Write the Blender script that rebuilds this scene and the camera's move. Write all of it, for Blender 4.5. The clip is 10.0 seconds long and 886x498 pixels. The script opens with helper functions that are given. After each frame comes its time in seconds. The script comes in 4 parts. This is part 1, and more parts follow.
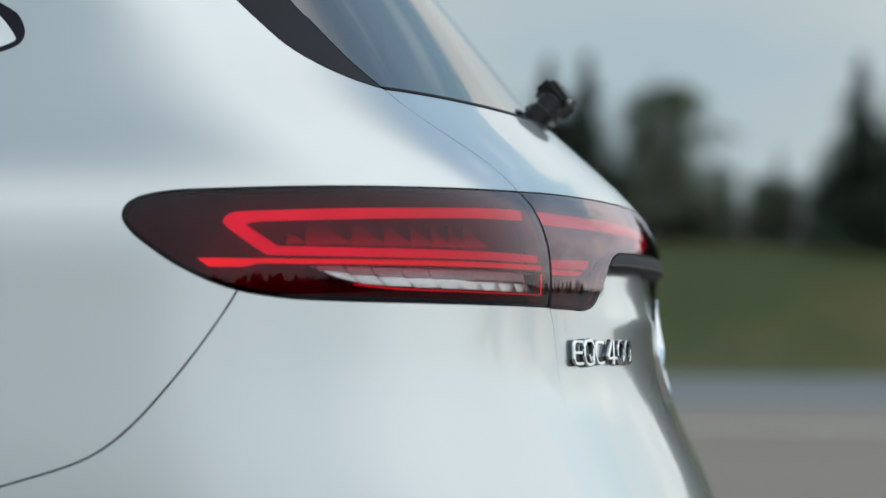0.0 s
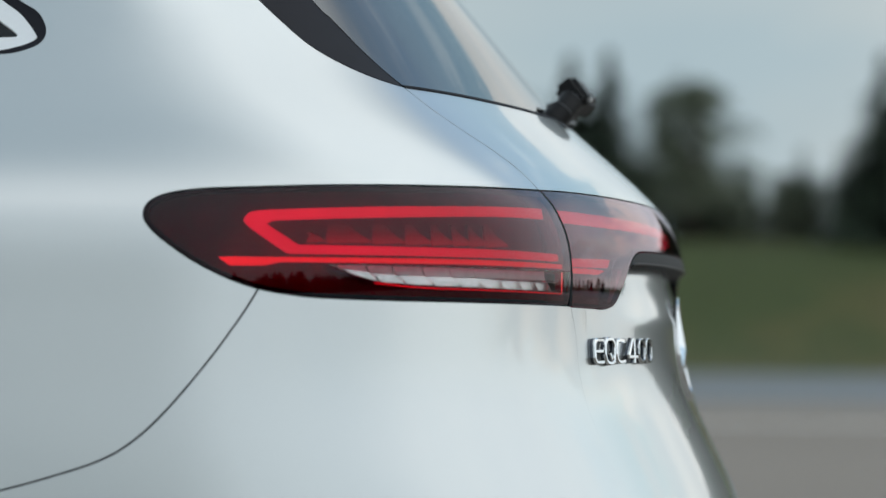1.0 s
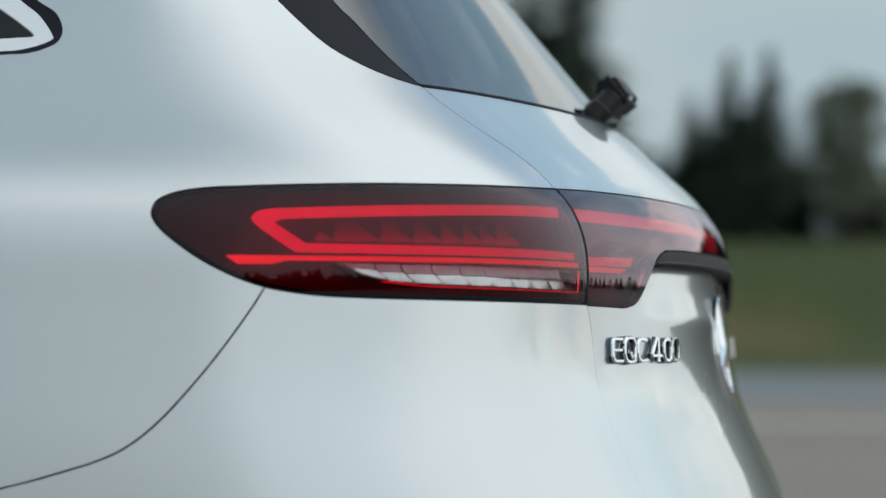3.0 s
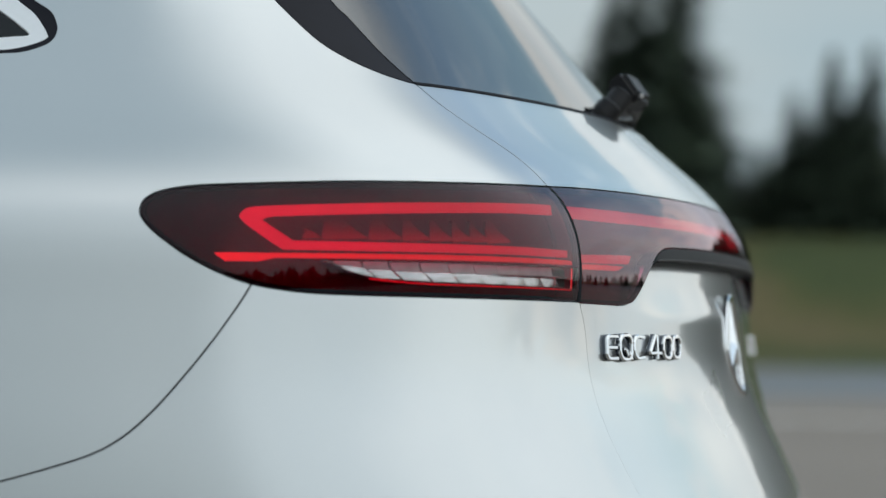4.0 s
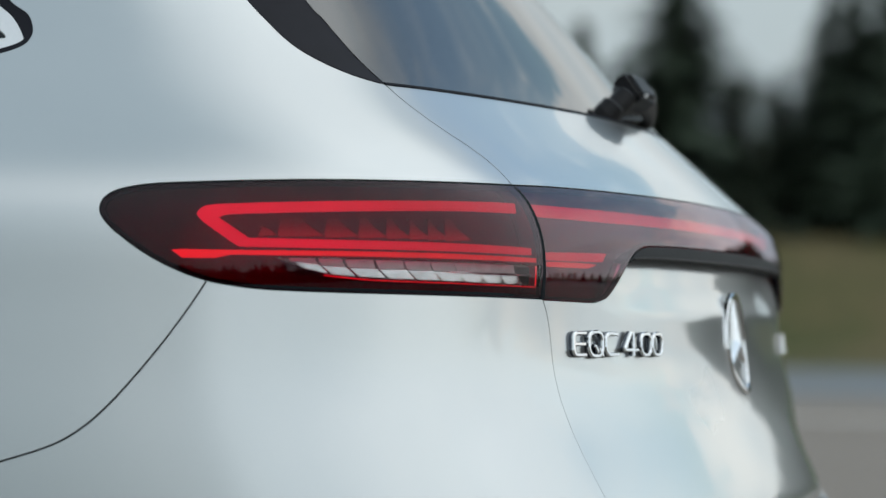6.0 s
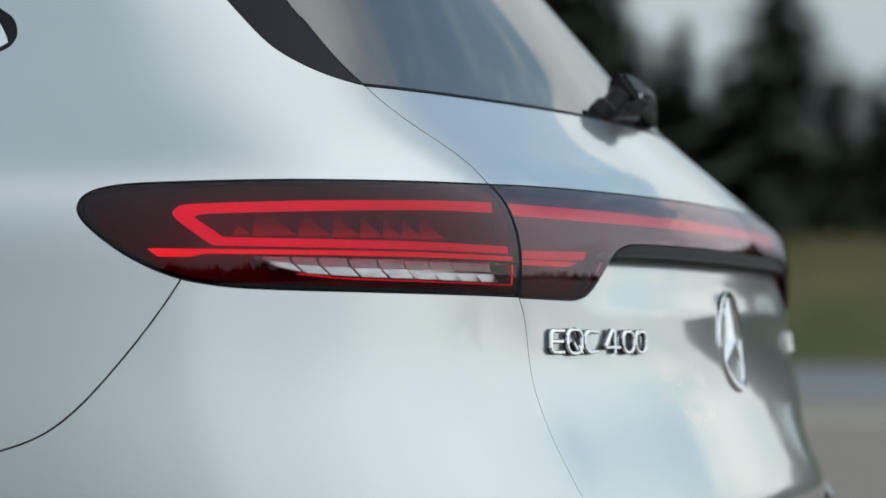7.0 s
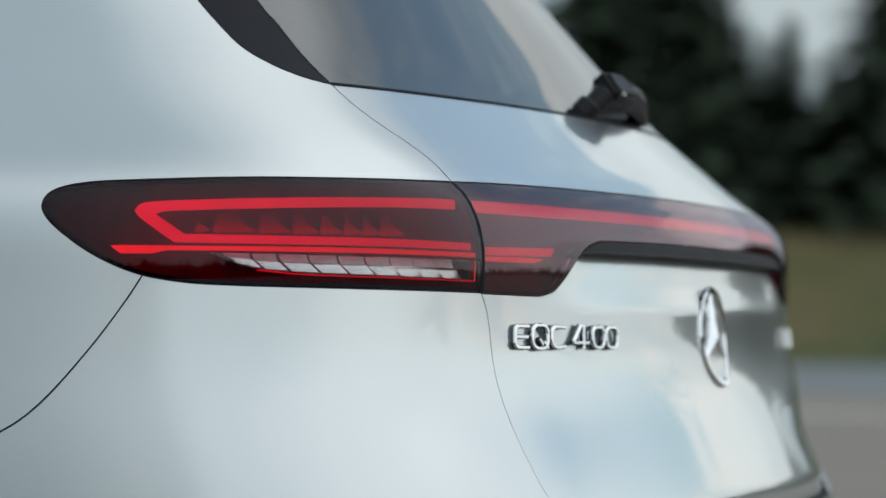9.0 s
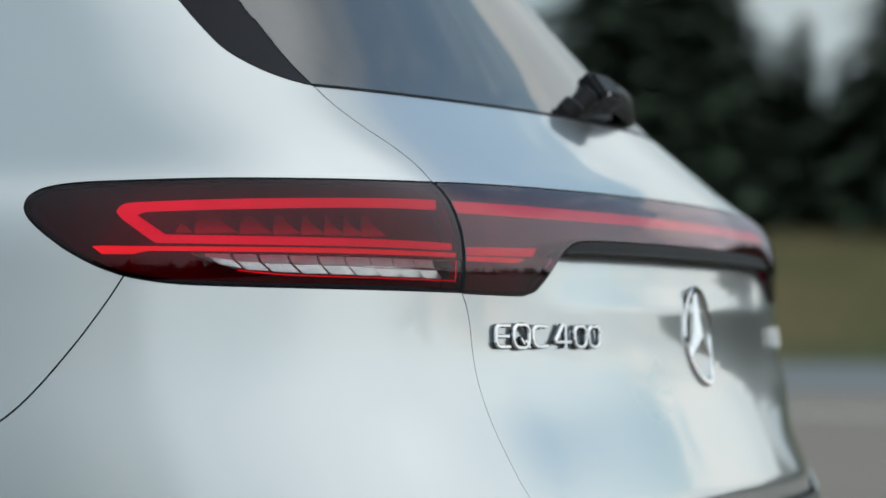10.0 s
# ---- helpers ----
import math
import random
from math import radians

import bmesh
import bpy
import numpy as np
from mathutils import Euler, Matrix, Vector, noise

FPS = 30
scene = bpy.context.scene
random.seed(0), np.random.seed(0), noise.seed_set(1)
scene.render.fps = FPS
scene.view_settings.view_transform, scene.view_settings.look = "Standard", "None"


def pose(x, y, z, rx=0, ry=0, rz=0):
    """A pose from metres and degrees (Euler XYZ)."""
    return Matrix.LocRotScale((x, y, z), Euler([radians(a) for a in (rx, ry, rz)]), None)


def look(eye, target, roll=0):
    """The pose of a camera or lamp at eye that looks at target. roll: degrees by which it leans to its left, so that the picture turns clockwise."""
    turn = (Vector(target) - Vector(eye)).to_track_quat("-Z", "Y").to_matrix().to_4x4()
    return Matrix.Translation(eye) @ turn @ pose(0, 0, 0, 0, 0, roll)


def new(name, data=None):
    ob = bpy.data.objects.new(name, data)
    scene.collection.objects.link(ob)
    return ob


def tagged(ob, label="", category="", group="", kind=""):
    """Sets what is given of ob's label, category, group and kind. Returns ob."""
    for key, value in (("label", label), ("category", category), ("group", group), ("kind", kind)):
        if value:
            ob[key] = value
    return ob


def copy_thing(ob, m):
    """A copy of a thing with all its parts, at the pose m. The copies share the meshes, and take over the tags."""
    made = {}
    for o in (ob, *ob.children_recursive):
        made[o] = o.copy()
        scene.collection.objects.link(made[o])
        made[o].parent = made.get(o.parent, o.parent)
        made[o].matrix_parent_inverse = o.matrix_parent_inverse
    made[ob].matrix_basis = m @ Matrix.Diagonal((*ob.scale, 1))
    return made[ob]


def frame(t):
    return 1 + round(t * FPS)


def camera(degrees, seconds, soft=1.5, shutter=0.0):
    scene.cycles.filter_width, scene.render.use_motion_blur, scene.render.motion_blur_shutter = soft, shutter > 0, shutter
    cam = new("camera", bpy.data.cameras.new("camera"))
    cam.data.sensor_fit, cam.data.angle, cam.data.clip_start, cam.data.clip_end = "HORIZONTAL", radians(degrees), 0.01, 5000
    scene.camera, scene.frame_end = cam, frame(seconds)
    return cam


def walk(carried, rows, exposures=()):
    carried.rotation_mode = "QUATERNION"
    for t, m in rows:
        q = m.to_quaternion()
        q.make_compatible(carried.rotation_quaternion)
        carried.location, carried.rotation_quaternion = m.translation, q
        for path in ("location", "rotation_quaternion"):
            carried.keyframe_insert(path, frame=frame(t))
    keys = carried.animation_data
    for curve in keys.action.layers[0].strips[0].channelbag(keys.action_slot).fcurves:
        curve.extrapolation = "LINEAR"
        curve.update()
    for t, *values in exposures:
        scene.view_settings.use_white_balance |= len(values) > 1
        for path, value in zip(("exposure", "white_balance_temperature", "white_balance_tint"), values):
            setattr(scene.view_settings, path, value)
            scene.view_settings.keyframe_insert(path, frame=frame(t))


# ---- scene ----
cam = camera(16.0, 10.0, soft=1.5)
cam.data.dof.use_dof = True
cam.data.dof.focus_distance = 3.2
cam.data.dof.aperture_fstop = 4.2

PATH = [
    (0, (0.1380, -3.7529, 0.9118), (-0.0673, -1.8547, 0.9655), 0.5),
    (0.5, (0.1347, -3.7542, 0.9123), (-0.0733, -1.8563, 0.9652), 0.5),
    (1, (0.1398, -3.7529, 0.9135), (-0.0791, -1.8562, 0.9652), 0.5),
    (1.5, (0.1660, -3.7511, 0.9135), (-0.0721, -1.8567, 0.9651), 0.5),
    (2, (0.2044, -3.7452, 0.9137), (-0.0566, -1.8538, 0.9651), 0.5),
    (2.5, (0.2420, -3.7399, 0.9127), (-0.0443, -1.8522, 0.9645), 0.6),
    (3, (0.2855, -3.7365, 0.9138), (-0.0315, -1.8536, 0.9643), 0.6),
    (4.5, (0.4611, -3.7217, 0.9153), (0.0483, -1.8575, 0.9629), 0.7),
    (5, (0.5261, -3.7193, 0.9143), (0.0790, -1.8630, 0.9621), 0.7),
    (5.5, (0.5893, -3.7157, 0.9141), (0.1098, -1.8675, 0.9615), 0.8),
    (7, (0.7960, -3.7171, 0.9124), (0.2245, -1.8981, 0.9588), 0.8),
    (7.5, (0.8410, -3.7125, 0.9119), (0.2437, -1.8985, 0.9586), 0.7),
    (8, (0.8851, -3.7159, 0.9105), (0.2688, -1.9087, 0.9574), 0.7),
    (8.5, (0.9165, -3.7122, 0.9110), (0.2895, -1.9086, 0.9569), 0.7),
    (9, (0.9544, -3.7114, 0.9109), (0.3180, -1.9111, 0.9558), 0.8),
    (9.5, (0.9786, -3.7133, 0.9110), (0.3378, -1.9145, 0.9558), 0.8),
    (10, (0.9924, -3.7173, 0.9115), (0.3483, -1.9197, 0.9560), 0.7),
]
walk(cam, [(t, look(eye, target, roll)) for t, eye, target, roll in PATH], [(0, 0.0, 6400, 7)])

# ---- sky and sun ----
SUN_EL, SUN_AZ = 54.0, -14.0     # degrees; the azimuth runs from +x to +y
world = bpy.data.worlds.new("sky")
scene.world = world
world.use_nodes = True
wn, wl = world.node_tree.nodes, world.node_tree.links
wn.clear()
w_out = wn.new("ShaderNodeOutputWorld")
w_bg = wn.new("ShaderNodeBackground")
w_sky = wn.new("ShaderNodeTexSky")
w_sky.sky_type, w_sky.sun_disc = "NISHITA", False
w_sky.sun_elevation, w_sky.sun_rotation = radians(SUN_EL), radians(90.0 - SUN_AZ)
w_sky.air_density, w_sky.dust_density = 1.0, 0.7
w_co = wn.new("ShaderNodeTexCoord")
w_map = wn.new("ShaderNodeMapping")
w_map.inputs["Scale"].default_value = (1.0, 1.0, 2.6)
w_map.inputs["Location"].default_value = (0.35, 0.1, 0.0)
w_n = wn.new("ShaderNodeTexNoise")
w_n.inputs["Scale"].default_value, w_n.inputs["Detail"].default_value = 8.5, 10.0
w_n.inputs["Roughness"].default_value = 0.58
w_n2 = wn.new("ShaderNodeTexNoise")
w_n2.inputs["Scale"].default_value, w_n2.inputs["Detail"].default_value = 6.0, 6.0
w_cl = wn.new("ShaderNodeValToRGB")
w_cl.color_ramp.elements[0].position, w_cl.color_ramp.elements[1].position = 0.30, 0.70
w_cl.color_ramp.elements[0].color, w_cl.color_ramp.elements[1].color = (8.0, 8.45, 8.85, 1), (8.9, 9.25, 9.5, 1)
w_mix = wn.new("ShaderNodeMix")
w_mix.data_type = "RGBA"
wl.new(w_co.outputs["Generated"], w_map.inputs["Vector"])
wl.new(w_map.outputs["Vector"], w_n.inputs["Vector"])
wl.new(w_map.outputs["Vector"], w_n2.inputs["Vector"])
# a bank of heaped cloud low in the north-east, its top falling towards the east
w_sep = wn.new("ShaderNodeSeparateXYZ")
wl.new(w_co.outputs["Generated"], w_sep.inputs[0])


def w_math(op, a, b):
    node = wn.new("ShaderNodeMath")
    node.operation = op
    for i, v in enumerate((a, b)):
        if isinstance(v, (int, float)):
            node.inputs[i].default_value = v
        else:
            wl.new(v, node.inputs[i])
    return node.outputs["Value"]


def w_range(source, a, b, c, d, smooth=True):
    node = wn.new("ShaderNodeMapRange")
    node.interpolation_type = "SMOOTHSTEP" if smooth else "LINEAR"
    for k, v in (("From Min", a), ("From Max", b), ("To Min", c), ("To Max", d)):
        node.inputs[k].default_value = v
    wl.new(source, node.inputs["Value"])
    return node.outputs["Result"]


W_X, W_Y, W_Z = w_sep.outputs["X"], w_sep.outputs["Y"], w_sep.outputs["Z"]
w_flat = w_math("SQRT", w_math("ADD", w_math("MULTIPLY", W_X, W_X), w_math("MULTIPLY", W_Y, W_Y)), 0)
W_EAST = w_math("DIVIDE", W_X, w_math("MAXIMUM", w_flat, 0.02))     # 1 in the east, 0 in the north
w_billow = w_math("MULTIPLY", w_math("SUBTRACT", w_n.outputs["Fac"], 0.5), 0.42)
w_top = w_math("ADD", w_range(W_EAST, 0.0, 0.55, 0.40, 0.13, False), w_billow)
w_bank = w_math("MULTIPLY", w_range(w_math("SUBTRACT", w_top, W_Z), -0.020, 0.032, 0.0, 1.0), w_range(W_Y, -0.1, 0.3, 0.0, 1.0))
W_LIT = w_math("MAXIMUM", w_range(W_EAST, 0.0, 0.21, 0.0, 1.0), w_math("MULTIPLY", w_range(W_Z, 0.14, 0.26, 0.0, 1.0), w_range(W_Y, 0.3, 0.6, 0.0, 0.62)))
# a grey sheet over the top of the sky
w_ceil = w_range(w_math("ADD", W_Z, w_math("MULTIPLY", w_billow, 0.35)), 0.57, 0.78, 0.0, 0.94)
w_dull = w_math("MULTIPLY", w_range(W_Y, 0.56, 0.70, 0.0, 1.0), w_range(W_Z, 0.50, 0.62, 0.0, 1.0))
# wisps in the clear part, a closed veil towards the sun and behind
w_wisp = w_range(w_n2.outputs["Fac"], 0.46, 0.70, 0.08, 0.42)
w_half = w_math("MAXIMUM", w_math("MAXIMUM", w_range(W_Y, 0.70, 0.22, 0.0, 0.92), w_range(W_EAST, 0.50, 0.70, 0.0, 0.92)), w_math("MULTIPLY", w_range(W_EAST, 0.22, 0.60, 0.0, 0.88), w_range(W_Z, 0.43, 0.31, 0.0, 1.0)))
w_max = wn.new("ShaderNodeMath")
w_max.operation = "MAXIMUM"
wl.new(w_math("MAXIMUM", w_bank, w_wisp), w_max.inputs[0])
wl.new(w_math("MAXIMUM", w_half, w_ceil), w_max.inputs[1])
wl.new(w_n2.outputs["Fac"], w_cl.inputs["Fac"])
# white haze along the horizon
w_low = wn.new("ShaderNodeMapRange")
w_low.interpolation_type = "SMOOTHSTEP"
for k, v in (("From Min", 0.03), ("From Max", 0.37), ("To Min", 0.82), ("To Max", 0.0)):
    w_low.inputs[k].default_value = v
w_max2 = wn.new("ShaderNodeMath")
w_max2.operation = "MAXIMUM"
wl.new(w_sep.outputs["Z"], w_low.inputs["Value"])
wl.new(w_max.outputs["Value"], w_max2.inputs[0])
wl.new(w_low.outputs["Result"], w_max2.inputs[1])
# and a thin sheet of cloud added beside the sun, out of view
w_sheet = wn.new("ShaderNodeMapRange")
w_sheet.interpolation_type = "SMOOTHSTEP"
for k, v in (("From Min", 0.80), ("From Max", 0.94), ("To Min", 0.0), ("To Max", 0.9)):
    w_sheet.inputs[k].default_value = v
w_max3 = wn.new("ShaderNodeMath")
w_max3.operation = "MAXIMUM"
wl.new(w_max2.outputs["Value"], w_max3.inputs[0])
wl.new(w_sheet.outputs["Result"], w_max3.inputs[1])
wl.new(w_max3.outputs["Value"], w_mix.inputs["Factor"])
w_air = wn.new("ShaderNodeVectorMath")
w_air.operation = "MULTIPLY"
w_air.inputs[1].default_value = (1.02, 1.30, 1.42)
wl.new(w_sky.outputs["Color"], w_air.inputs[0])
w_clear = wn.new("ShaderNodeValToRGB")
while len(w_clear.color_ramp.elements) < 4:
    w_clear.color_ramp.elements.new(0.5)
for e, (p, v) in zip(w_clear.color_ramp.elements, ((0.0, (0.80, 0.76, 0.62)), (0.20, (1.02, 0.95, 0.66)), (0.38, (1.00, 1.06, 0.86)), (0.55, (1.05, 1.08, 0.96)))):
    e.position, e.color = p, (*v, 1)
w_deep = wn.new("ShaderNodeVectorMath")
w_deep.operation = "MULTIPLY"
wl.new(w_air.outputs["Vector"], w_deep.inputs[0])
wl.new(w_clear.outputs["Color"], w_deep.inputs[1])
wl.new(w_deep.outputs["Vector"], w_mix.inputs["A"])
wl.new(w_sep.outputs["Z"], w_clear.inputs["Fac"])
# a dim lobe added high up, away from the sun, to darken the car's flank
DIM_EL, DIM_AZ = 62.0, -160.0
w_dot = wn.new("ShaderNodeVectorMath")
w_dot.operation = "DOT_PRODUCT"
w_dot.inputs[1].default_value = (math.cos(radians(DIM_EL)) * math.cos(radians(DIM_AZ)), math.cos(radians(DIM_EL)) * math.sin(radians(DIM_AZ)), math.sin(radians(DIM_EL)))
w_dim = wn.new("ShaderNodeMapRange")
w_dim.interpolation_type = "SMOOTHSTEP"
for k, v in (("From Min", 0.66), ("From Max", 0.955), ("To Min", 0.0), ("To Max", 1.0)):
    w_dim.inputs[k].default_value = v
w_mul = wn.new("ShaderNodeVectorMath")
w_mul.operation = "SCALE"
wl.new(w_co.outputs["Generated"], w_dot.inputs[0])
wl.new(w_dot.outputs["Value"], w_dim.inputs["Value"])
# and a brighter lobe added beside the hidden sun, to lift the car's shoulder
w_dot2 = wn.new("ShaderNodeVectorMath")
w_dot2.operation = "DOT_PRODUCT"
w_dot2.inputs[1].default_value = (math.cos(radians(57)) * math.cos(radians(25)), math.cos(radians(57)) * math.sin(radians(25)), math.sin(radians(57)))
w_boost = wn.new("ShaderNodeMapRange")
w_boost.interpolation_type = "SMOOTHSTEP"
for k, v in (("From Min", 0.84), ("From Max", 1.0), ("To Min", 1.0), ("To Max", 1.13)):
    w_boost.inputs[k].default_value = v
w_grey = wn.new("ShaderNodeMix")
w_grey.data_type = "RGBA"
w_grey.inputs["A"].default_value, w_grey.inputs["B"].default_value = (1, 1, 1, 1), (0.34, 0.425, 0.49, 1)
w_both = wn.new("ShaderNodeVectorMath")
w_both.operation = "MULTIPLY"
wl.new(w_co.outputs["Generated"], w_dot2.inputs[0])
wl.new(w_dot2.outputs["Value"], w_boost.inputs["Value"])
wl.new(w_dot2.outputs["Value"], w_sheet.inputs["Value"])
wl.new(w_dim.outputs["Result"], w_grey.inputs["Factor"])
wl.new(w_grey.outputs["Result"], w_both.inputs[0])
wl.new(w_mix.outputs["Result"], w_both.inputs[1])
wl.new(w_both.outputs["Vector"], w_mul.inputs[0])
wl.new(w_boost.outputs["Result"], w_mul.inputs["Scale"])
w_pale = wn.new("ShaderNodeVectorMath")
w_pale.operation = "SCALE"
wl.new(w_cl.outputs["Color"], w_pale.inputs[0])
w_south = w_math("MULTIPLY", w_range(W_Y, -0.3, -0.85, 0.0, 1.0), w_range(W_Z, 0.80, 0.28, 0.0, 1.0))
wl.new(w_range(w_dull, 0.0, 1.0, 1.0, 0.64, False), w_pale.inputs["Scale"])
w_cool = wn.new("ShaderNodeMix")
w_cool.data_type, w_cool.blend_type = "RGBA", "MULTIPLY"
w_cool.inputs["B"].default_value = (0.46, 0.545, 0.605, 1)
wl.new(w_math("MULTIPLY", w_south, w_range(W_EAST, -0.10, -0.32, 0.45, 1.0)), w_cool.inputs["Factor"])
wl.new(w_pale.outputs["Vector"], w_cool.inputs["A"])
w_heap = wn.new("ShaderNodeValToRGB")
for e, (p, v) in zip(w_heap.color_ramp.elements, ((0.38, (5.7, 6.15, 6.5)), (0.62, (8.4, 8.1, 7.8)))):
    e.position, e.color = p, (*v, 1)
wl.new(w_n2.outputs["Fac"], w_heap.inputs["Fac"])
w_warm = wn.new("ShaderNodeMix")
w_warm.data_type = "RGBA"
wl.new(w_math("MULTIPLY", w_bank, W_LIT), w_warm.inputs["Factor"])
wl.new(w_cool.outputs["Result"], w_warm.inputs["A"])
wl.new(w_heap.outputs["Color"], w_warm.inputs["B"])
wl.new(w_warm.outputs["Result"], w_mix.inputs["B"])
# the haze over the wood is duller than the cloud above
w_up = wn.new("ShaderNodeValToRGB")
while len(w_up.color_ramp.elements) < 5:
    w_up.color_ramp.elements.new(0.5)
for e, (p, v) in zip(w_up.color_ramp.elements, ((0.0, (0.475, 0.515, 0.525)), (0.11, (0.485, 0.525, 0.535)), (0.24, (0.645, 0.665, 0.675)), (0.58, (1.00, 1.00, 1.00)), (0.85, (1.00, 1.00, 1.00)))):
    e.position, e.color = p, (*v, 1)
w_mul2 = wn.new("ShaderNodeVectorMath")
w_mul2.operation = "MULTIPLY"
wl.new(w_sep.outputs["Z"], w_up.inputs["Fac"])
wl.new(w_mul.outputs["Vector"], w_mul2.inputs[0])
# towards the sun the haze is as bright as the cloud
w_haze = wn.new("ShaderNodeMix")
w_haze.data_type = "RGBA"
w_haze.inputs["B"].default_value = (1.0, 1.0, 1.0, 1)
wl.new(W_LIT, w_haze.inputs["Factor"])
wl.new(w_up.outputs["Color"], w_haze.inputs["A"])
wl.new(w_haze.outputs["Result"], w_mul2.inputs[1])
w_n3 = wn.new("ShaderNodeTexNoise")
w_n3.inputs["Scale"].default_value, w_n3.inputs["Detail"].default_value = 5.5, 5.0
wl.new(w_map.outputs["Vector"], w_n3.inputs["Vector"])
w_drift = wn.new("ShaderNodeValToRGB")
for e, (p, v) in zip(w_drift.color_ramp.elements, ((0.40, (0.90, 0.97, 1.0)), (0.60, (1.05, 1.04, 1.02)))):
    e.position, e.color = p, (*v, 1)
wl.new(w_n3.outputs["Fac"], w_drift.inputs["Fac"])
w_last = wn.new("ShaderNodeMix")
w_last.data_type, w_last.blend_type = "RGBA", "MULTIPLY"
wl.new(w_range(W_Y, 0.4, 0.8, 0.0, 1.0), w_last.inputs["Factor"])
wl.new(w_mul2.outputs["Vector"], w_last.inputs["A"])
wl.new(w_drift.outputs["Color"], w_last.inputs["B"])
wl.new(w_last.outputs["Result"], w_bg.inputs["Color"])
w_bg.inputs["Strength"].default_value = 0.116
wl.new(w_bg.outputs["Background"], w_out.inputs["Surface"])

sun = new("sun", bpy.data.lights.new("sun", "SUN"))
sun.data.energy, sun.data.angle, sun.data.color = 0.5, radians(180), (1.0, 0.97, 0.93)
SUN_WAY = Vector((math.cos(radians(SUN_EL)) * math.cos(radians(SUN_AZ)), math.cos(radians(SUN_EL)) * math.sin(radians(SUN_AZ)), math.sin(radians(SUN_EL))))
sun.matrix_world = look(SUN_WAY * 60, (0, 0, 0))


# ---- materials ----
def material(name):
    m = bpy.data.materials.new(name)
    m.use_nodes = True
    return m, m.node_tree.nodes, m.node_tree.links, m.node_tree.nodes["Principled BSDF"]


def noise_node(n, l, scale, detail=4.0, rough=0.55, coord="Object"):
    co = n.new("ShaderNodeTexCoord")
    t = n.new("ShaderNodeTexNoise")
    t.inputs["Scale"].default_value, t.inputs["Detail"].default_value, t.inputs["Roughness"].default_value = scale, detail, rough
    l.new(co.outputs[coord], t.inputs["Vector"])
    return t


def ramp_node(n, l, source, stops):
    r = n.new("ShaderNodeValToRGB")
    while len(r.color_ramp.elements) < len(stops):
        r.color_ramp.elements.new(0.5)
    for e, (p, c) in zip(r.color_ramp.elements, stops):
        e.position, e.color = p, (*c, 1)
    l.new(source, r.inputs["Fac"])
    return r


def bump_node(n, l, source, bsdf, strength, distance):
    b = n.new("ShaderNodeBump")
    b.inputs["Strength"].default_value, b.inputs["Distance"].default_value = strength, distance
    l.new(source, b.inputs["Height"])
    l.new(b.outputs["Normal"], bsdf.inputs["Normal"])
    return b


def simple(name, colour, rough=0.5, metal=0.0, coat=0.0, grain=0.0, scale=60.0, vary=0.12, spec=0.5):
    m, n, l, b = material(name)
    b.inputs["Specular IOR Level"].default_value = spec
    t = noise_node(n, l, scale)
    r = ramp_node(n, l, t.outputs["Fac"], [(0.3, [c * (1 - vary) for c in colour]), (0.7, [min(1, c * (1 + vary)) for c in colour])])
    l.new(r.outputs["Color"], b.inputs["Base Color"])
    b.inputs["Roughness"].default_value, b.inputs["Metallic"].default_value = rough, metal
    b.inputs["Coat Weight"].default_value = coat
    b.inputs["Coat Roughness"].default_value = 0.03
    if grain:
        bump_node(n, l, t.outputs["Fac"], b, grain, 0.001)
    return m


def paint_material():
    m, n, l, b = material("silver_paint")
    flakes = noise_node(n, l, 3.0, 4.0)
    broad = noise_node(n, l, 1.6, 3.0)
    r = ramp_node(n, l, flakes.outputs["Fac"], [(0.3, (0.478, 0.508, 0.512)), (0.7, (0.490, 0.520, 0.523))])
    l.new(r.outputs["Color"], b.inputs["Base Color"])
    rr = n.new("ShaderNodeMapRange")
    rr.inputs["To Min"].default_value, rr.inputs["To Max"].default_value = 0.265, 0.295
    l.new(broad.outputs["Fac"], rr.inputs["Value"])
    l.new(rr.outputs["Result"], b.inputs["Roughness"])
    b.inputs["Metallic"].default_value = 0.80
    b.inputs["Coat Weight"].default_value, b.inputs["Coat Roughness"].default_value = 1.0, 0.006
    b.inputs["Coat IOR"].default_value = 3.2
    return m


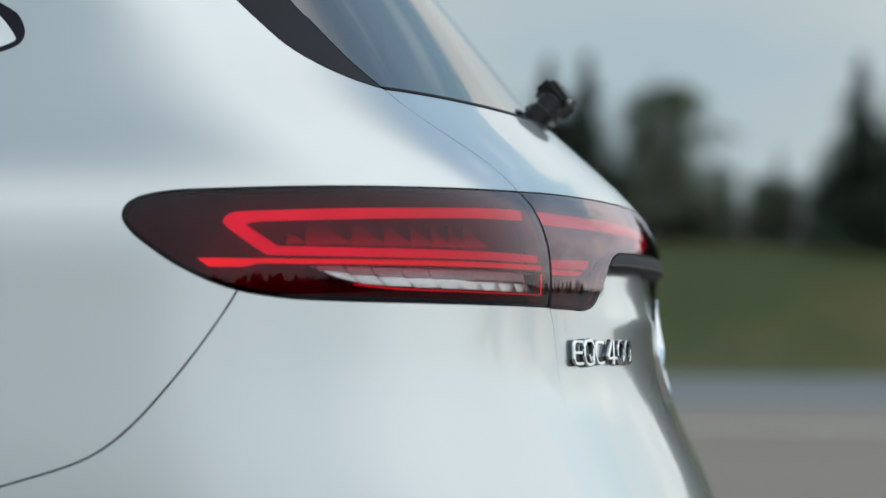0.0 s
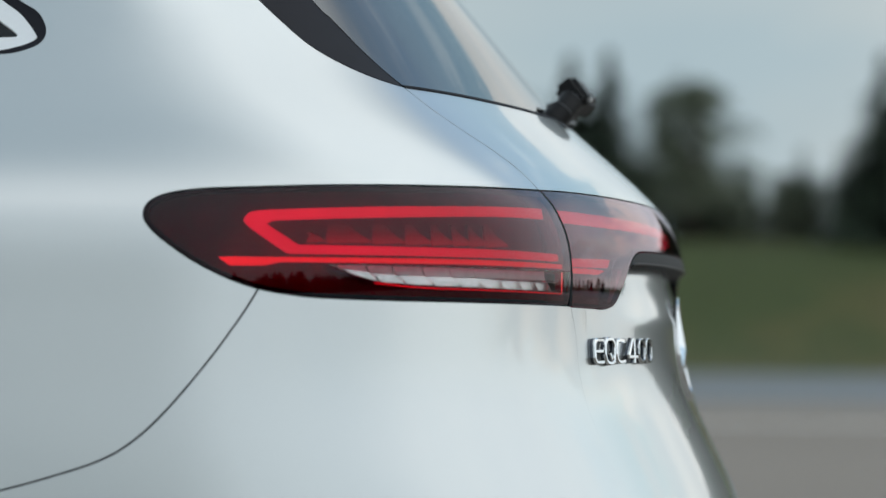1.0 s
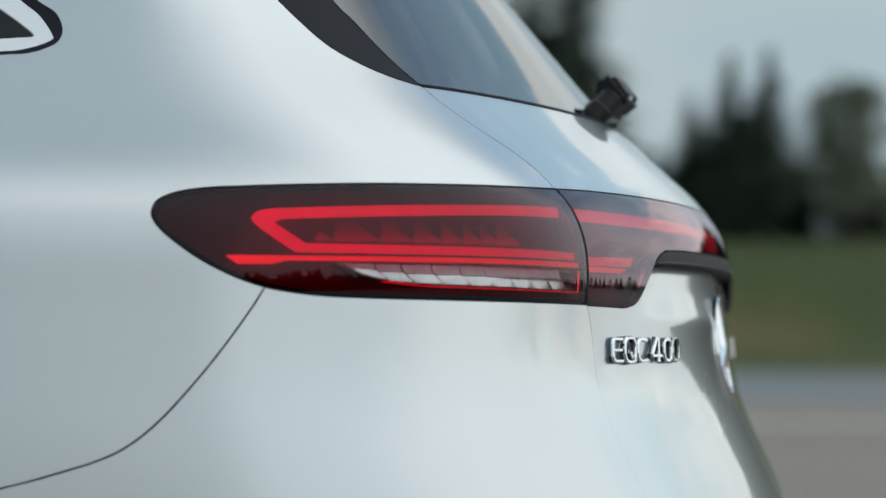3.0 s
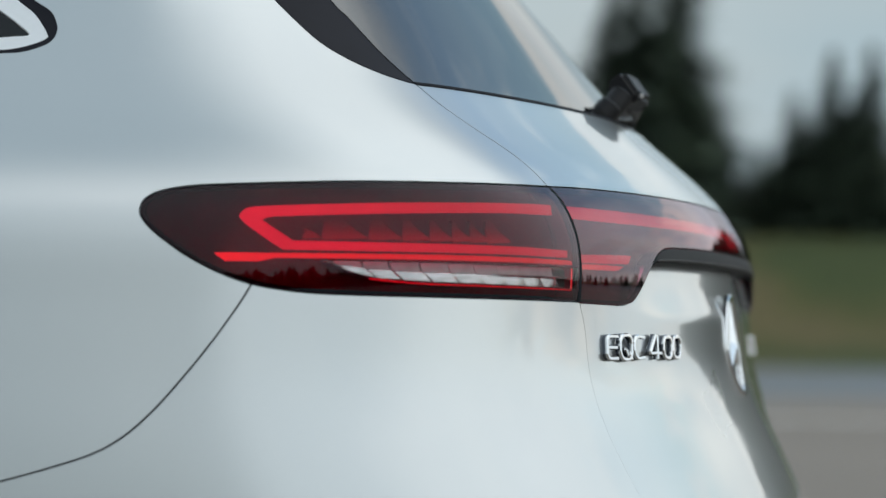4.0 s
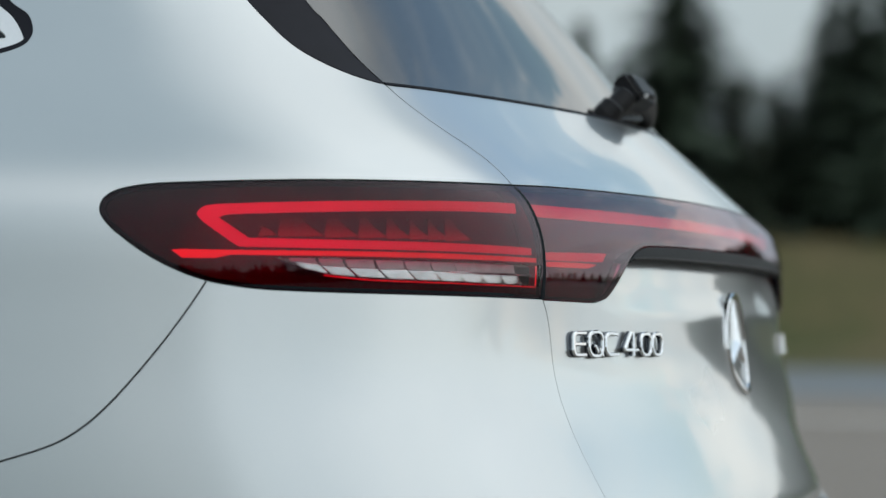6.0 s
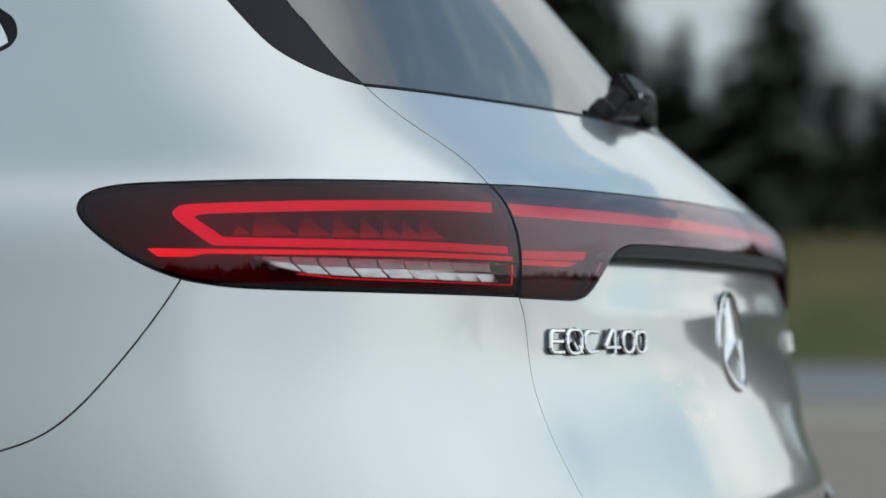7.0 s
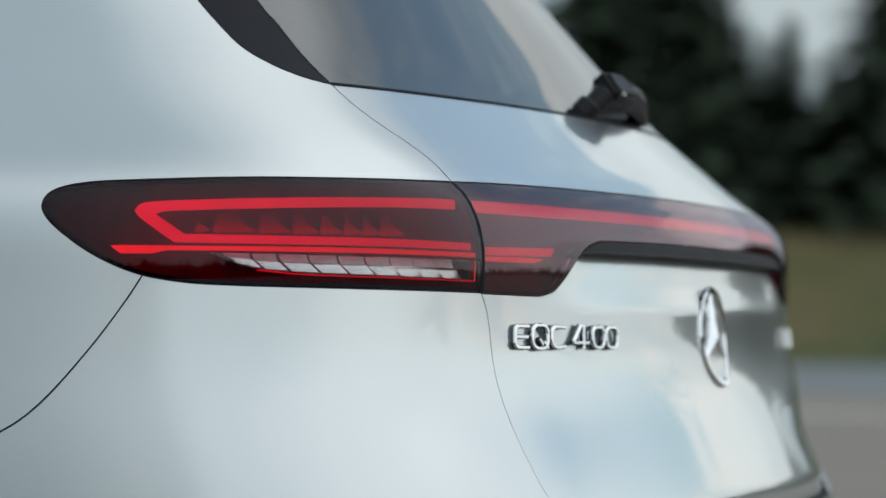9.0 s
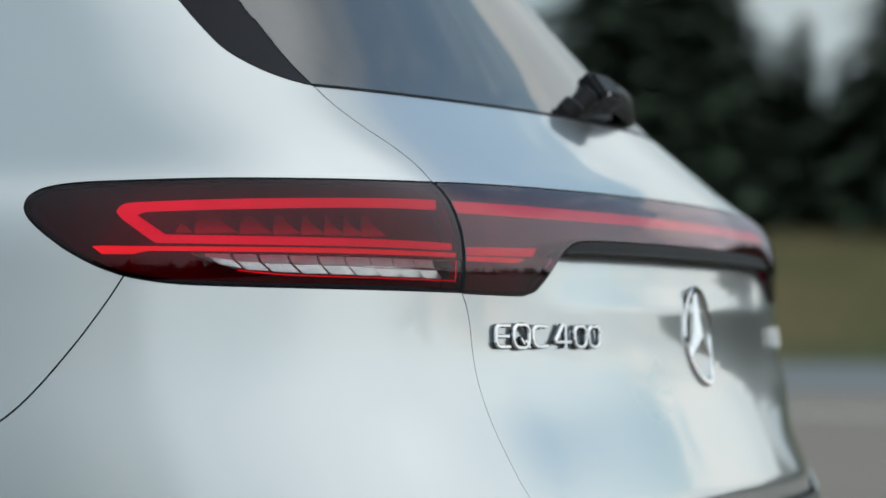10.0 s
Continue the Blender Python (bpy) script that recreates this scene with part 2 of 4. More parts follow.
def lens_material(name, tint, ior=1.5, rough=0.012, sheen=(1.0, 1.0, 1.0), gloss=(0.0, 1.0)):
    """A clear or tinted plastic cover: lets light through in its own colour and mirrors by Fresnel."""
    m, n, l, b = material(name)
    n.remove(b)
    out = n["Material Output"]
    tr, gl, mix, fr = n.new("ShaderNodeBsdfTransparent"), n.new("ShaderNodeBsdfGlossy"), n.new("ShaderNodeMixShader"), n.new("ShaderNodeFresnel")
    t = noise_node(n, l, 9.0, 3.0)
    r = ramp_node(n, l, t.outputs["Fac"], [(0.3, [c * 0.94 for c in tint]), (0.7, [min(1, c * 1.05) for c in tint])])
    l.new(r.outputs["Color"], tr.inputs["Color"])
    gl.inputs["Roughness"].default_value = rough
    gl.inputs["Color"].default_value = (*sheen, 1)
    fr.inputs["IOR"].default_value = ior
    less, more = n.new("ShaderNodeMath"), n.new("ShaderNodeMath")
    less.operation, more.operation, more.use_clamp = "ADD", "MULTIPLY", True
    less.inputs[1].default_value, more.inputs[1].default_value = gloss
    l.new(fr.outputs["Fac"], less.inputs[0])
    l.new(less.outputs["Value"], more.inputs[0])
    l.new(more.outputs["Value"], mix.inputs["Fac"])
    l.new(tr.outputs["BSDF"], mix.inputs[1])
    l.new(gl.outputs["BSDF"], mix.inputs[2])
    l.new(mix.outputs["Shader"], out.inputs["Surface"])
    return m


def glow_material(name, colour, power, base, axis="X", full=(-0.44, 1.4), dim=(-0.12, 0.62)):
    m, n, l, b = material(name)
    t = noise_node(n, l, 35.0, 2.0)
    r = ramp_node(n, l, t.outputs["Fac"], [(0.3, [c * 0.85 for c in colour]), (0.7, colour)])
    l.new(r.outputs["Color"], b.inputs["Emission Color"])
    b.inputs["Base Color"].default_value = (*base, 1)
    co, sp, fade = n.new("ShaderNodeTexCoord"), n.new("ShaderNodeSeparateXYZ"), n.new("ShaderNodeMapRange")
    for k, v in (("From Min", full[0]), ("From Max", dim[0]), ("To Min", power * full[1]), ("To Max", power * dim[1])):
        fade.inputs[k].default_value = v
    l.new(co.outputs["Object"], sp.inputs[0])
    l.new(sp.outputs[axis], fade.inputs["Value"])
    l.new(fade.outputs["Result"], b.inputs["Emission Strength"])
    b.inputs["Roughness"].default_value = 0.25
    return m


PAINT = paint_material()
GAP = simple("seal_black", (0.006, 0.007, 0.011), 0.7, spec=0.15, vary=0.2)
TRIM = simple("gloss_black_trim", (0.010, 0.010, 0.015), 0.5, spec=0.12, coat=0.0, vary=0.15, scale=20)
PLASTIC = simple("black_plastic", (0.009, 0.009, 0.010), 0.42, spec=0.22, grain=0.15, scale=900, vary=0.2)
STRIP = simple("dark_grey_strip", (0.024, 0.026, 0.029), 0.55, spec=0.12, vary=0.1)
CHROME = simple("chrome", (0.80, 0.82, 0.84), 0.06, metal=1.0, vary=0.03)
# chrome with the dark mirrored ground put into its colour
DARK_SIDE = simple("darkened_chrome", (0.10, 0.11, 0.13), 0.16, metal=1.0, vary=0.1)
SATIN = simple("satin_aluminium", (0.88, 0.88, 0.88), 0.34, metal=0.45, vary=0.015, scale=200)
RUBBER = simple("tyre_rubber", (0.02, 0.02, 0.02), 0.8, grain=0.4, scale=300)
ALLOY = simple("alloy", (0.5, 0.52, 0.54), 0.3, metal=1.0, vary=0.05)
RED_LENS = lens_material("smoked_red_lens", (0.50, 0.070, 0.155), 1.5, sheen=(1.0, 0.88, 0.95), gloss=(-0.025, 1.75))
BAND_LENS = lens_material("smoked_red_band_lens", (0.50, 0.070, 0.155), 1.70, sheen=(1.0, 0.88, 0.95))
CLEAR_LENS = lens_material("clear_lens", (0.86, 0.87, 0.88))
WINDOW = lens_material("tinted_glass", (0.05, 0.06, 0.07), 2.4)
SIDE_GLASS = lens_material("dark_side_glass", (0.03, 0.033, 0.036), 1.45)


def clear_material():
    m, n, l, b = material("clear_inner_face")
    n.remove(b)
    tr = n.new("ShaderNodeBsdfTransparent")
    tr.inputs["Color"].default_value = (0.97, 0.97, 0.97, 1)
    l.new(tr.outputs["BSDF"], n["Material Output"].inputs["Surface"])
    return m


CLEAR_FACE = clear_material()
HOUSING = simple("lamp_housing", (0.155, 0.003, 0.024), 0.6, vary=0.25, scale=40, spec=0.2)
GUIDE = glow_material("red_light_guide", (1.0, 0.008, 0.105), 1.08, (0.5, 0.02, 0.03))
GUIDE_LOW = glow_material("red_line_guide", (1.0, 0.035, 0.05), 1.35, (0.5, 0.02, 0.02))
# scoops emit, strongest at the base, in place of light caught from the guides
FIN_GLOW = glow_material("lit_red_scoop", (1.0, 0.012, 0.085), 0.19, (0.22, 0.005, 0.015), "Z", (1.0005, 1.4), (1.0145, 0.0))
RED_RIB = simple("red_reflector", (0.44, 0.008, 0.030), 0.5, vary=0.3, scale=80)
MIRROR = simple("reflector_silver", (0.82, 0.80, 0.79), 0.22, metal=0.85, vary=0.06, scale=120)

SATIN_CELL = simple("reflector_grey", (0.60, 0.63, 0.64), 0.42, metal=0.25, vary=0.12, scale=120)
DARK_CELL = simple("reflector_dark", (0.085, 0.115, 0.125), 0.3, metal=0.2, vary=0.2, scale=90)

END_CELL = simple("reflector_end", (0.018, 0.032, 0.038), 0.45, vary=0.2, scale=90, spec=0.2)


def asphalt_material(name, dark, light, scale):
    m, n, l, b = material(name)
    fine, broad = noise_node(n, l, scale, 6.0, 0.7), noise_node(n, l, 0.09, 4.0)
    r = ramp_node(n, l, fine.outputs["Fac"], [(0.3, dark), (0.72, light)])
    r2 = ramp_node(n, l, broad.outputs["Fac"], [(0.3, (0.82, 0.82, 0.82)), (0.7, (1.0, 1.0, 1.0))])
    mx = n.new("ShaderNodeMix")
    mx.data_type, mx.blend_type = "RGBA", "MULTIPLY"
    mx.inputs["Factor"].default_value = 1.0
    l.new(r.outputs["Color"], mx.inputs["A"])
    l.new(r2.outputs["Color"], mx.inputs["B"])
    l.new(mx.outputs["Result"], b.inputs["Base Color"])
    b.inputs["Roughness"].default_value = 0.85
    bump_node(n, l, fine.outputs["Fac"], b, 0.5, 0.004)
    return m


def grass_material():
    m, n, l, b = material("dry_grass")
    broad, fine = noise_node(n, l, 0.16, 5.0), noise_node(n, l, 3.5, 6.0)
    co, sp, dry, add = n.new("ShaderNodeTexCoord"), n.new("ShaderNodeSeparateXYZ"), n.new("ShaderNodeMapRange"), n.new("ShaderNodeMath")
    for k, v in (("From Min", -22.0), ("From Max", -2.0), ("To Min", 0.10), ("To Max", -0.06)):
        dry.inputs[k].default_value = v
    l.new(co.outputs["Object"], sp.inputs[0])
    l.new(sp.outputs["X"], dry.inputs["Value"])
    l.new(broad.outputs["Fac"], add.inputs[0])
    l.new(dry.outputs["Result"], add.inputs[1])
    r = ramp_node(n, l, add.outputs["Value"], [(0.40, (0.054, 0.074, 0.018)), (0.5, (0.084, 0.086, 0.024)), (0.60, (0.132, 0.108, 0.044))])
    r2 = ramp_node(n, l, fine.outputs["Fac"], [(0.3, (0.6, 0.6, 0.6)), (0.7, (1.15, 1.15, 1.1))])
    mx = n.new("ShaderNodeMix")
    mx.data_type, mx.blend_type = "RGBA", "MULTIPLY"
    mx.inputs["Factor"].default_value = 1.0
    l.new(r.outputs["Color"], mx.inputs["A"])
    l.new(r2.outputs["Color"], mx.inputs["B"])
    l.new(mx.outputs["Result"], b.inputs["Base Color"])
    b.inputs["Roughness"].default_value = 0.95
    bump_node(n, l, fine.outputs["Fac"], b, 0.8, 0.05)
    return m


def leaf_material(name, dark, light):
    m, n, l, b = material(name)
    geo = n.new("ShaderNodeNewGeometry")
    r = ramp_node(n, l, geo.outputs["Random Per Island"], [(0.0, dark), (1.0, light)])
    l.new(r.outputs["Color"], b.inputs["Base Color"])
    b.inputs["Roughness"].default_value = 0.75
    return m


ASPHALT = asphalt_material("worn_asphalt", (0.196, 0.167, 0.139), (0.288, 0.246, 0.206), 40.0)
ROAD = asphalt_material("road_asphalt", (0.150, 0.167, 0.176), (0.205, 0.223, 0.232), 40.0)
GRASS = grass_material()
LINE = simple("faded_line_paint", (0.74, 0.71, 0.67), 0.8, grain=0.4, scale=30, vary=0.2)
NEEDLES = leaf_material("spruce_needles", (0.031, 0.052, 0.032), (0.082, 0.113, 0.070))
LEAVES = leaf_material("birch_leaves", (0.11, 0.135, 0.095), (0.23, 0.255, 0.18))
BARK = simple("bark", (0.085, 0.068, 0.052), 0.9, grain=0.6, scale=14, vary=0.35)

# ---- building helpers ----
def mesh_object(name, verts, faces, mat, parent=None, label="", normals=None, smooth=False):
    me = bpy.data.meshes.new(name)
    me.from_pydata([tuple(v) for v in verts], [], [tuple(f) for f in faces])
    me.materials.append(mat)
    if smooth or normals is not None:
        me.polygons.foreach_set("use_smooth", [True] * len(me.polygons))
    me.update()
    if normals is not None:
        me.normals_split_custom_set_from_vertices([tuple(v) for v in normals])
    ob = new(name, me)
    if parent:
        ob.parent = parent
    return tagged(ob, label)


def part(name, bm, mat, parent, label="", smooth=True):
    me = bpy.data.meshes.new(name)
    bm.to_mesh(me)
    bm.free()
    me.materials.append(mat)
    if smooth:
        me.polygons.foreach_set("use_smooth", [True] * len(me.polygons))
    ob = new(name, me)
    ob.parent = parent
    return tagged(ob, label)


def thing(name, label, category, group="", at=(0, 0, 0)):
    ob = new(name)
    ob.location = at
    return tagged(ob, label, category, group)


# ---- the car's skin: plan curve (u) lofted over height (z) ----
CAR_PLAN = [(-4.70, 0), (-4.66, -0.42), (-4.46, -0.78), (-4.05, -0.92), (-3.3, -0.945), (-2.4, -0.95), (-1.6, -0.95), (-1.09, -0.935),
            (-0.772, -0.915), (-0.502, -0.893), (-0.294, -0.866), (-0.131, -0.752), (-0.067, -0.563), (-0.027, -0.36), (-0.008, -0.18), (-0.005, 0)]
CAR_Z = [0.2, 0.35, 0.5, 0.65, 0.74, 0.81, 0.86, 0.9, 0.95, 1, 1.05, 1.1, 1.16, 1.22, 1.32, 1.45, 1.56, 1.62]
SIDE_IN = [0.0699, 0.0002, -0.0303, -0.0333, -0.0256, -0.0181, -0.0116, -0.0069, -0.0009, 0.0035, 0.0149, 0.043, 0.0981, 0.1596, 0.2312, 0.2989, 0.383, 0.517]
REAR_IN = [0.0397, -0.0695, -0.118, -0.098, -0.06, -0.021, -0.002, 0.0015, 0.0015, 0.0006, 0.015, 0.0634, 0.1380, 0.1915, 0.2735, 0.3895, 0.5020, 0.6800]
RING = np.array(CAR_PLAN + [(x, -y) for x, y in CAR_PLAN[-2:0:-1]], float)


def bspline(c, u, closed):
    c, u = np.asarray(c, float), np.asarray(u, float)
    i = np.floor(u).astype(int)
    f = (u - i)[:, None]
    idx = [(i + k - 1) % len(c) if closed else np.clip(i + k - 1, 0, len(c) - 1) for k in range(4)]
    b = ((1 - f) ** 3 / 6, (3 * f ** 3 - 6 * f * f + 4) / 6, (-3 * f ** 3 + 3 * f * f + 3 * f + 1) / 6, f ** 3 / 6)
    return sum(b[k] * c[idx[k]] for k in range(4))


LOFT = bspline(np.c_[CAR_Z, SIDE_IN, REAR_IN], np.linspace(0, len(CAR_Z) - 1, 3000), False)


def step(a, b, x):
    t = np.clip((x - a) / (b - a), 0, 1)
    return t * t * t * (t * (6 * t - 15) + 10)


def skin(u, z):
    u, z = np.asarray(u, float), np.asarray(z, float)
    p = bspline(RING, u % len(RING), True)
    side, rear = np.interp(z, LOFT[:, 0], LOFT[:, 1]), np.interp(z, LOFT[:, 0], LOFT[:, 2])
    front = np.interp(z, [0.9, 1.0, 1.08, 1.2, 1.6], [0, 0.15, 0.9, 1.7, 2.3])
    full = 0.025 * np.exp(-((p[:, 1] - 0.58) / 0.20) ** 2) * step(0.74, 0.86, z) * step(1.10, 1.03, z)
    return np.c_[p[:, 0] + full - step(-0.75, -0.08, p[:, 0]) * rear + step(-3.0, -4.5, p[:, 0]) * front, p[:, 1] * (1 - side / 0.93), z]


def skin_normal(u, z):
    u, z = np.asarray(u, float), np.asarray(z, float)
    n = np.cross(skin(u + 0.03, z) - skin(u - 0.03, z), skin(u, z + 0.006) - skin(u, z - 0.006))
    return n / np.linalg.norm(n, axis=1)[:, None]


US = 0.2     # one step of u is about 0.2 m


def curve(points, steps=6):
    """A smooth line through points of the skin (Catmull-Rom)."""
    p = [np.array(q, float) for q in points]
    if len(p) < 3:
        return [tuple(p[0] + (p[1] - p[0]) * k / 8) for k in range(9)]
    p = [2 * p[0] - p[1]] + p + [2 * p[-1] - p[-2]]
    out = []
    for i in range(1, len(p) - 2):
        a, b, c, d = p[i - 1:i + 3]
        for k in range(steps):
            t = k / steps
            out.append(tuple(0.5 * (2 * b + (c - a) * t + (2 * a - 5 * b + 4 * c - d) * t * t + (3 * b - a - 3 * c + d) * t ** 3)))
    return out + [tuple(p[-2])]


def outline(*lines):
    """Joins lines end to end into a closed outline."""
    out = []
    for line in lines:
        for q in line:
            if not out or abs(q[0] - out[-1][0]) + abs(q[1] - out[-1][1]) > 1e-4:
                out.append(q)
    if abs(out[0][0] - out[-1][0]) + abs(out[0][1] - out[-1][1]) < 1e-4:
        out.pop()
    return out


def mirror(line):
    return [(30.0 - u, z) for u, z in reversed(line)]


def inset(poly, d):
    """The outline drawn in by d metres (out, if d is negative)."""
    p = np.array([(u * US, z) for u, z in poly])
    a, b = np.roll(p, 1, 0), np.roll(p, -1, 0)
    area = np.sum(p[:, 0] * b[:, 1] - b[:, 0] * p[:, 1])
    e1, e2 = p - a, b - p
    e1 /= np.linalg.norm(e1, axis=1)[:, None] + 1e-12
    e2 /= np.linalg.norm(e2, axis=1)[:, None] + 1e-12
    n1, n2 = np.c_[-e1[:, 1], e1[:, 0]], np.c_[-e2[:, 1], e2[:, 0]]
    m = n1 + n2
    m /= np.maximum(np.sum(m * n1, axis=1), 0.5)[:, None]
    q = p + m * d * (1 if area > 0 else -1)
    return [(x / US, z) for x, z in q]


def inside(poly, pts):
    p, q = np.array(poly), np.asarray(pts)
    res = np.zeros(len(q), bool)
    for (x1, y1), (x2, y2) in zip(p, np.roll(p, -1, 0)):
        if y1 != y2:
            hit = ((y1 > q[:, 1]) != (y2 > q[:, 1])) & (q[:, 0] < (x2 - x1) * (q[:, 1] - y1) / (y2 - y1) + x1)
            res ^= hit
    return res


def sheet(name, poly, mat, parent, label="", holes=(), depth=0.0, thick=0.004, grid=0.02, edge=0.0, lift=None, inner=None):
    """A piece of the skin inside an outline, set depth metres below it, with thickness. edge rounds the rim over by that much."""
    rings = [list(poly)] + [list(h) for h in holes]
    pts, edges = [], []
    for r in rings:
        k = len(pts)
        pts += [(u * US, z) for u, z in r]
        edges += [(k + i, k + (i + 1) % len(r)) for i in range(len(r))]
    bound = np.array(pts)
    lo, hi = bound[:len(poly)].min(0), bound[:len(poly)].max(0)
    gx, gy = np.meshgrid(np.arange(lo[0] + grid / 2, hi[0], grid), np.arange(lo[1] + grid / 2, hi[1], grid))
    g = np.c_[gx.ravel(), gy.ravel()]
    ok = inside(bound[:len(poly)], g)
    k = len(poly)
    for h in holes:
        ok &= ~inside(bound[k:k + len(h)], g)
        k += len(h)
    g = g[ok]
    if len(g):
        near = np.full(len(g), 9.0)
        for b in bound:
            near = np.minimum(near, np.hypot(g[:, 0] - b[0], g[:, 1] - b[1]))
        g = g[near > grid * 0.4]
    allp = [Vector(p) for p in pts] + [Vector(p) for p in g]
    from_cdt = delaunay(allp, edges, [], 0, 1e-6)
    v = np.array([tuple(q) for q in from_cdt[0]])
    tri = np.array([f for f in from_cdt[2]])
    c = v[tri].mean(1)
    ok = inside(bound[:len(poly)], c)
    k = len(poly)
    for h in holes:
        ok &= ~inside(bound[k:k + len(h)], c)
        k += len(h)
    tri = tri[ok]
    u, z = v[:, 0] / US, v[:, 1]

    def place(uu, zz):
        m = skin_normal(uu, zz)
        flat = m * [1, 1, 0]
        flat /= np.linalg.norm(flat, axis=1)[:, None]
        return skin(uu, zz) - flat * depth + (m * lift(uu, zz)[:, None] if lift is not None else 0)

    top = place(u, z)
    n = skin_normal(u, z)
    if lift is not None:
        n = np.cross(place(u + 0.03, z) - place(u - 0.03, z), place(u, z + 0.002) - place(u, z - 0.002))
        n /= np.linalg.norm(n, axis=1)[:, None]
    # counter-clockwise seen from outside
    a = np.cross(top[tri[:, 1]] - top[tri[:, 0]], top[tri[:, 2]] - top[tri[:, 0]])
    if np.sum(a * n[tri[:, 0]]) < 0:
        tri = tri[:, ::-1]
    count = {}
    for t in tri:
        for i, j in ((t[0], t[1]), (t[1], t[2]), (t[2], t[0])):
            count[(i, j)] = 1
    rim = [(i, j) for i, j in count if (j, i) not in count]
    m = len(v)
    verts, norms = [top, top - n * thick], [n, -n]
    faces = [tuple(t) for t in tri] + [tuple(t[::-1] + m) for t in tri]
    out_n = {}
    for i, j in rim:
        d = np.cross(top[j] - top[i], n[i])
        d /= np.linalg.norm(d) + 1e-12
        for q in (i, j):
            out_n[q] = out_n.get(q, 0) + d
    ids = {q: k for k, q in enumerate(out_n)}
    q = np.array(list(out_n))
    d = np.array([out_n[k] for k in out_n])
    d /= np.linalg.norm(d, axis=1)[:, None] + 1e-12
    base = 2 * m
    # the rim: rounded shoulder, then the wall
    r = min(edge, thick * 0.8)
    shoulder, wall = top[q] + d * r * 0.7 - n[q] * r * 0.3, top[q] + d * r - n[q] * max(r, 1e-5)
    verts += [top[q], shoulder, wall, wall, top[q] + d * r - n[q] * thick]
    sn = n[q] + d
    sn /= np.linalg.norm(sn, axis=1)[:, None]
    norms += [n[q], sn, d, d, d]
    w = len(q)
    for i, j in rim:
        a, b = ids[i], ids[j]
        if r > 0:
            faces.append((base + a, base + w + a, base + w + b, base + b))
            faces.append((base + w + a, base + 2 * w + a, base + 2 * w + b, base + w + b))
        faces.append((base + 3 * w + a, base + 4 * w + a, base + 4 * w + b, base + 3 * w + b))
    ob = mesh_object(name, np.vstack(verts), faces, mat, parent, label, np.vstack(norms))
    if inner:
        ob.data.materials.append(inner)
        ob.data.polygons.foreach_set("material_index", [1 if len(tri) <= i < 2 * len(tri) else 0 for i in range(len(faces))])
    return ob


from mathutils.geometry import delaunay_2d_cdt as delaunay


# ---- outlines on the skin ----
LAMP_SEAM = curve([(11.535, 1.0573), (11.585, 1.0423), (11.622, 1.0177), (11.643, 0.9944), (11.652, 0.9711), (11.650, 0.9429)])
LAMP_EDGE = curve([(11.650, 0.9429), (11.090, 0.9438), (10.438, 0.9447), (10.149, 0.9455), (9.952, 0.9468), (9.812, 0.9496), (9.674, 0.9545), (9.537, 0.9640), (9.402, 0.9780), (9.295, 0.9935),
                   (9.222, 1.0070), (9.188, 1.0180), (9.188, 1.0265), (9.215, 1.0348), (9.284, 1.0417), (9.411, 1.0464), (9.613, 1.0490), (10.208, 1.0535), (10.838, 1.0556), (11.535, 1.0573)])
TIP = min(range(len(LAMP_EDGE)), key=lambda i: LAMP_EDGE[i][0])
LAMP_LOW, LAMP_TOP = LAMP_EDGE[:TIP + 1], LAMP_EDGE[TIP:]
BAND_TOP = curve([(11.552, 1.0573), (11.907, 1.0587), (12.480, 1.0596), (13.178, 1.0600), (14.3, 1.0602), (15.0, 1.0602)])
BAND_LOW = curve([(11.665, 0.9420), (11.990, 0.9413), (12.210, 0.9412), (12.300, 0.9430), (12.365, 0.9470), (12.449, 0.9583), (12.606, 0.9835), (12.695, 0.9944), (12.815, 1.0010),
                  (12.996, 1.0038), (13.808, 1.0054), (15.0, 1.0057)])
STRIP_LOW = curve([(12.640, 0.9870), (12.773, 0.9900), (13.298, 0.9913), (15.0, 0.9915)])
GLASS_LOW = curve([(11.200, 1.1606), (11.849, 1.1589), (12.752, 1.1580), (14.118, 1.1580), (15.0, 1.1580)])
BLADE_OUT = curve([(9.75, 1.545), (9.95, 1.49), (10.22, 1.40), (10.45, 1.31), (10.560, 1.2560), (10.626, 1.2280), (10.713, 1.2000), (10.842, 1.1816), (10.988, 1.1693), (11.120, 1.1629), (11.200, 1.1606)])
BLADE_IN = curve([(10.70, 1.545), (10.90, 1.40), (11.013, 1.2568), (11.063, 1.2310), (11.112, 1.1999), (11.153, 1.1795), (11.200, 1.1606)])
GATE_UP = curve([(11.200, 1.1606), (11.243, 1.1386), (11.320, 1.1162), (11.414, 1.0967), (11.485, 1.0791), (11.535, 1.0573)])
GATE_LOW = curve([(11.650, 0.9429), (11.682, 0.9330), (11.706, 0.9230), (11.735, 0.9020), (11.752, 0.8700), (11.756, 0.8350), (11.756, 0.8000), (11.763, 0.7700), (11.79, 0.738), (11.88, 0.708), (12.1, 0.694), (13.2, 0.692), (15.0, 0.692)])
FENDER = curve([(9.678, 0.9545), (9.603, 0.9287), (9.479, 0.8916), (9.350, 0.8586), (9.224, 0.8302), (9.110, 0.8090), (8.998, 0.7942), (8.832, 0.7799), (8.640, 0.7656), (8.3, 0.745), (8.0, 0.73)])
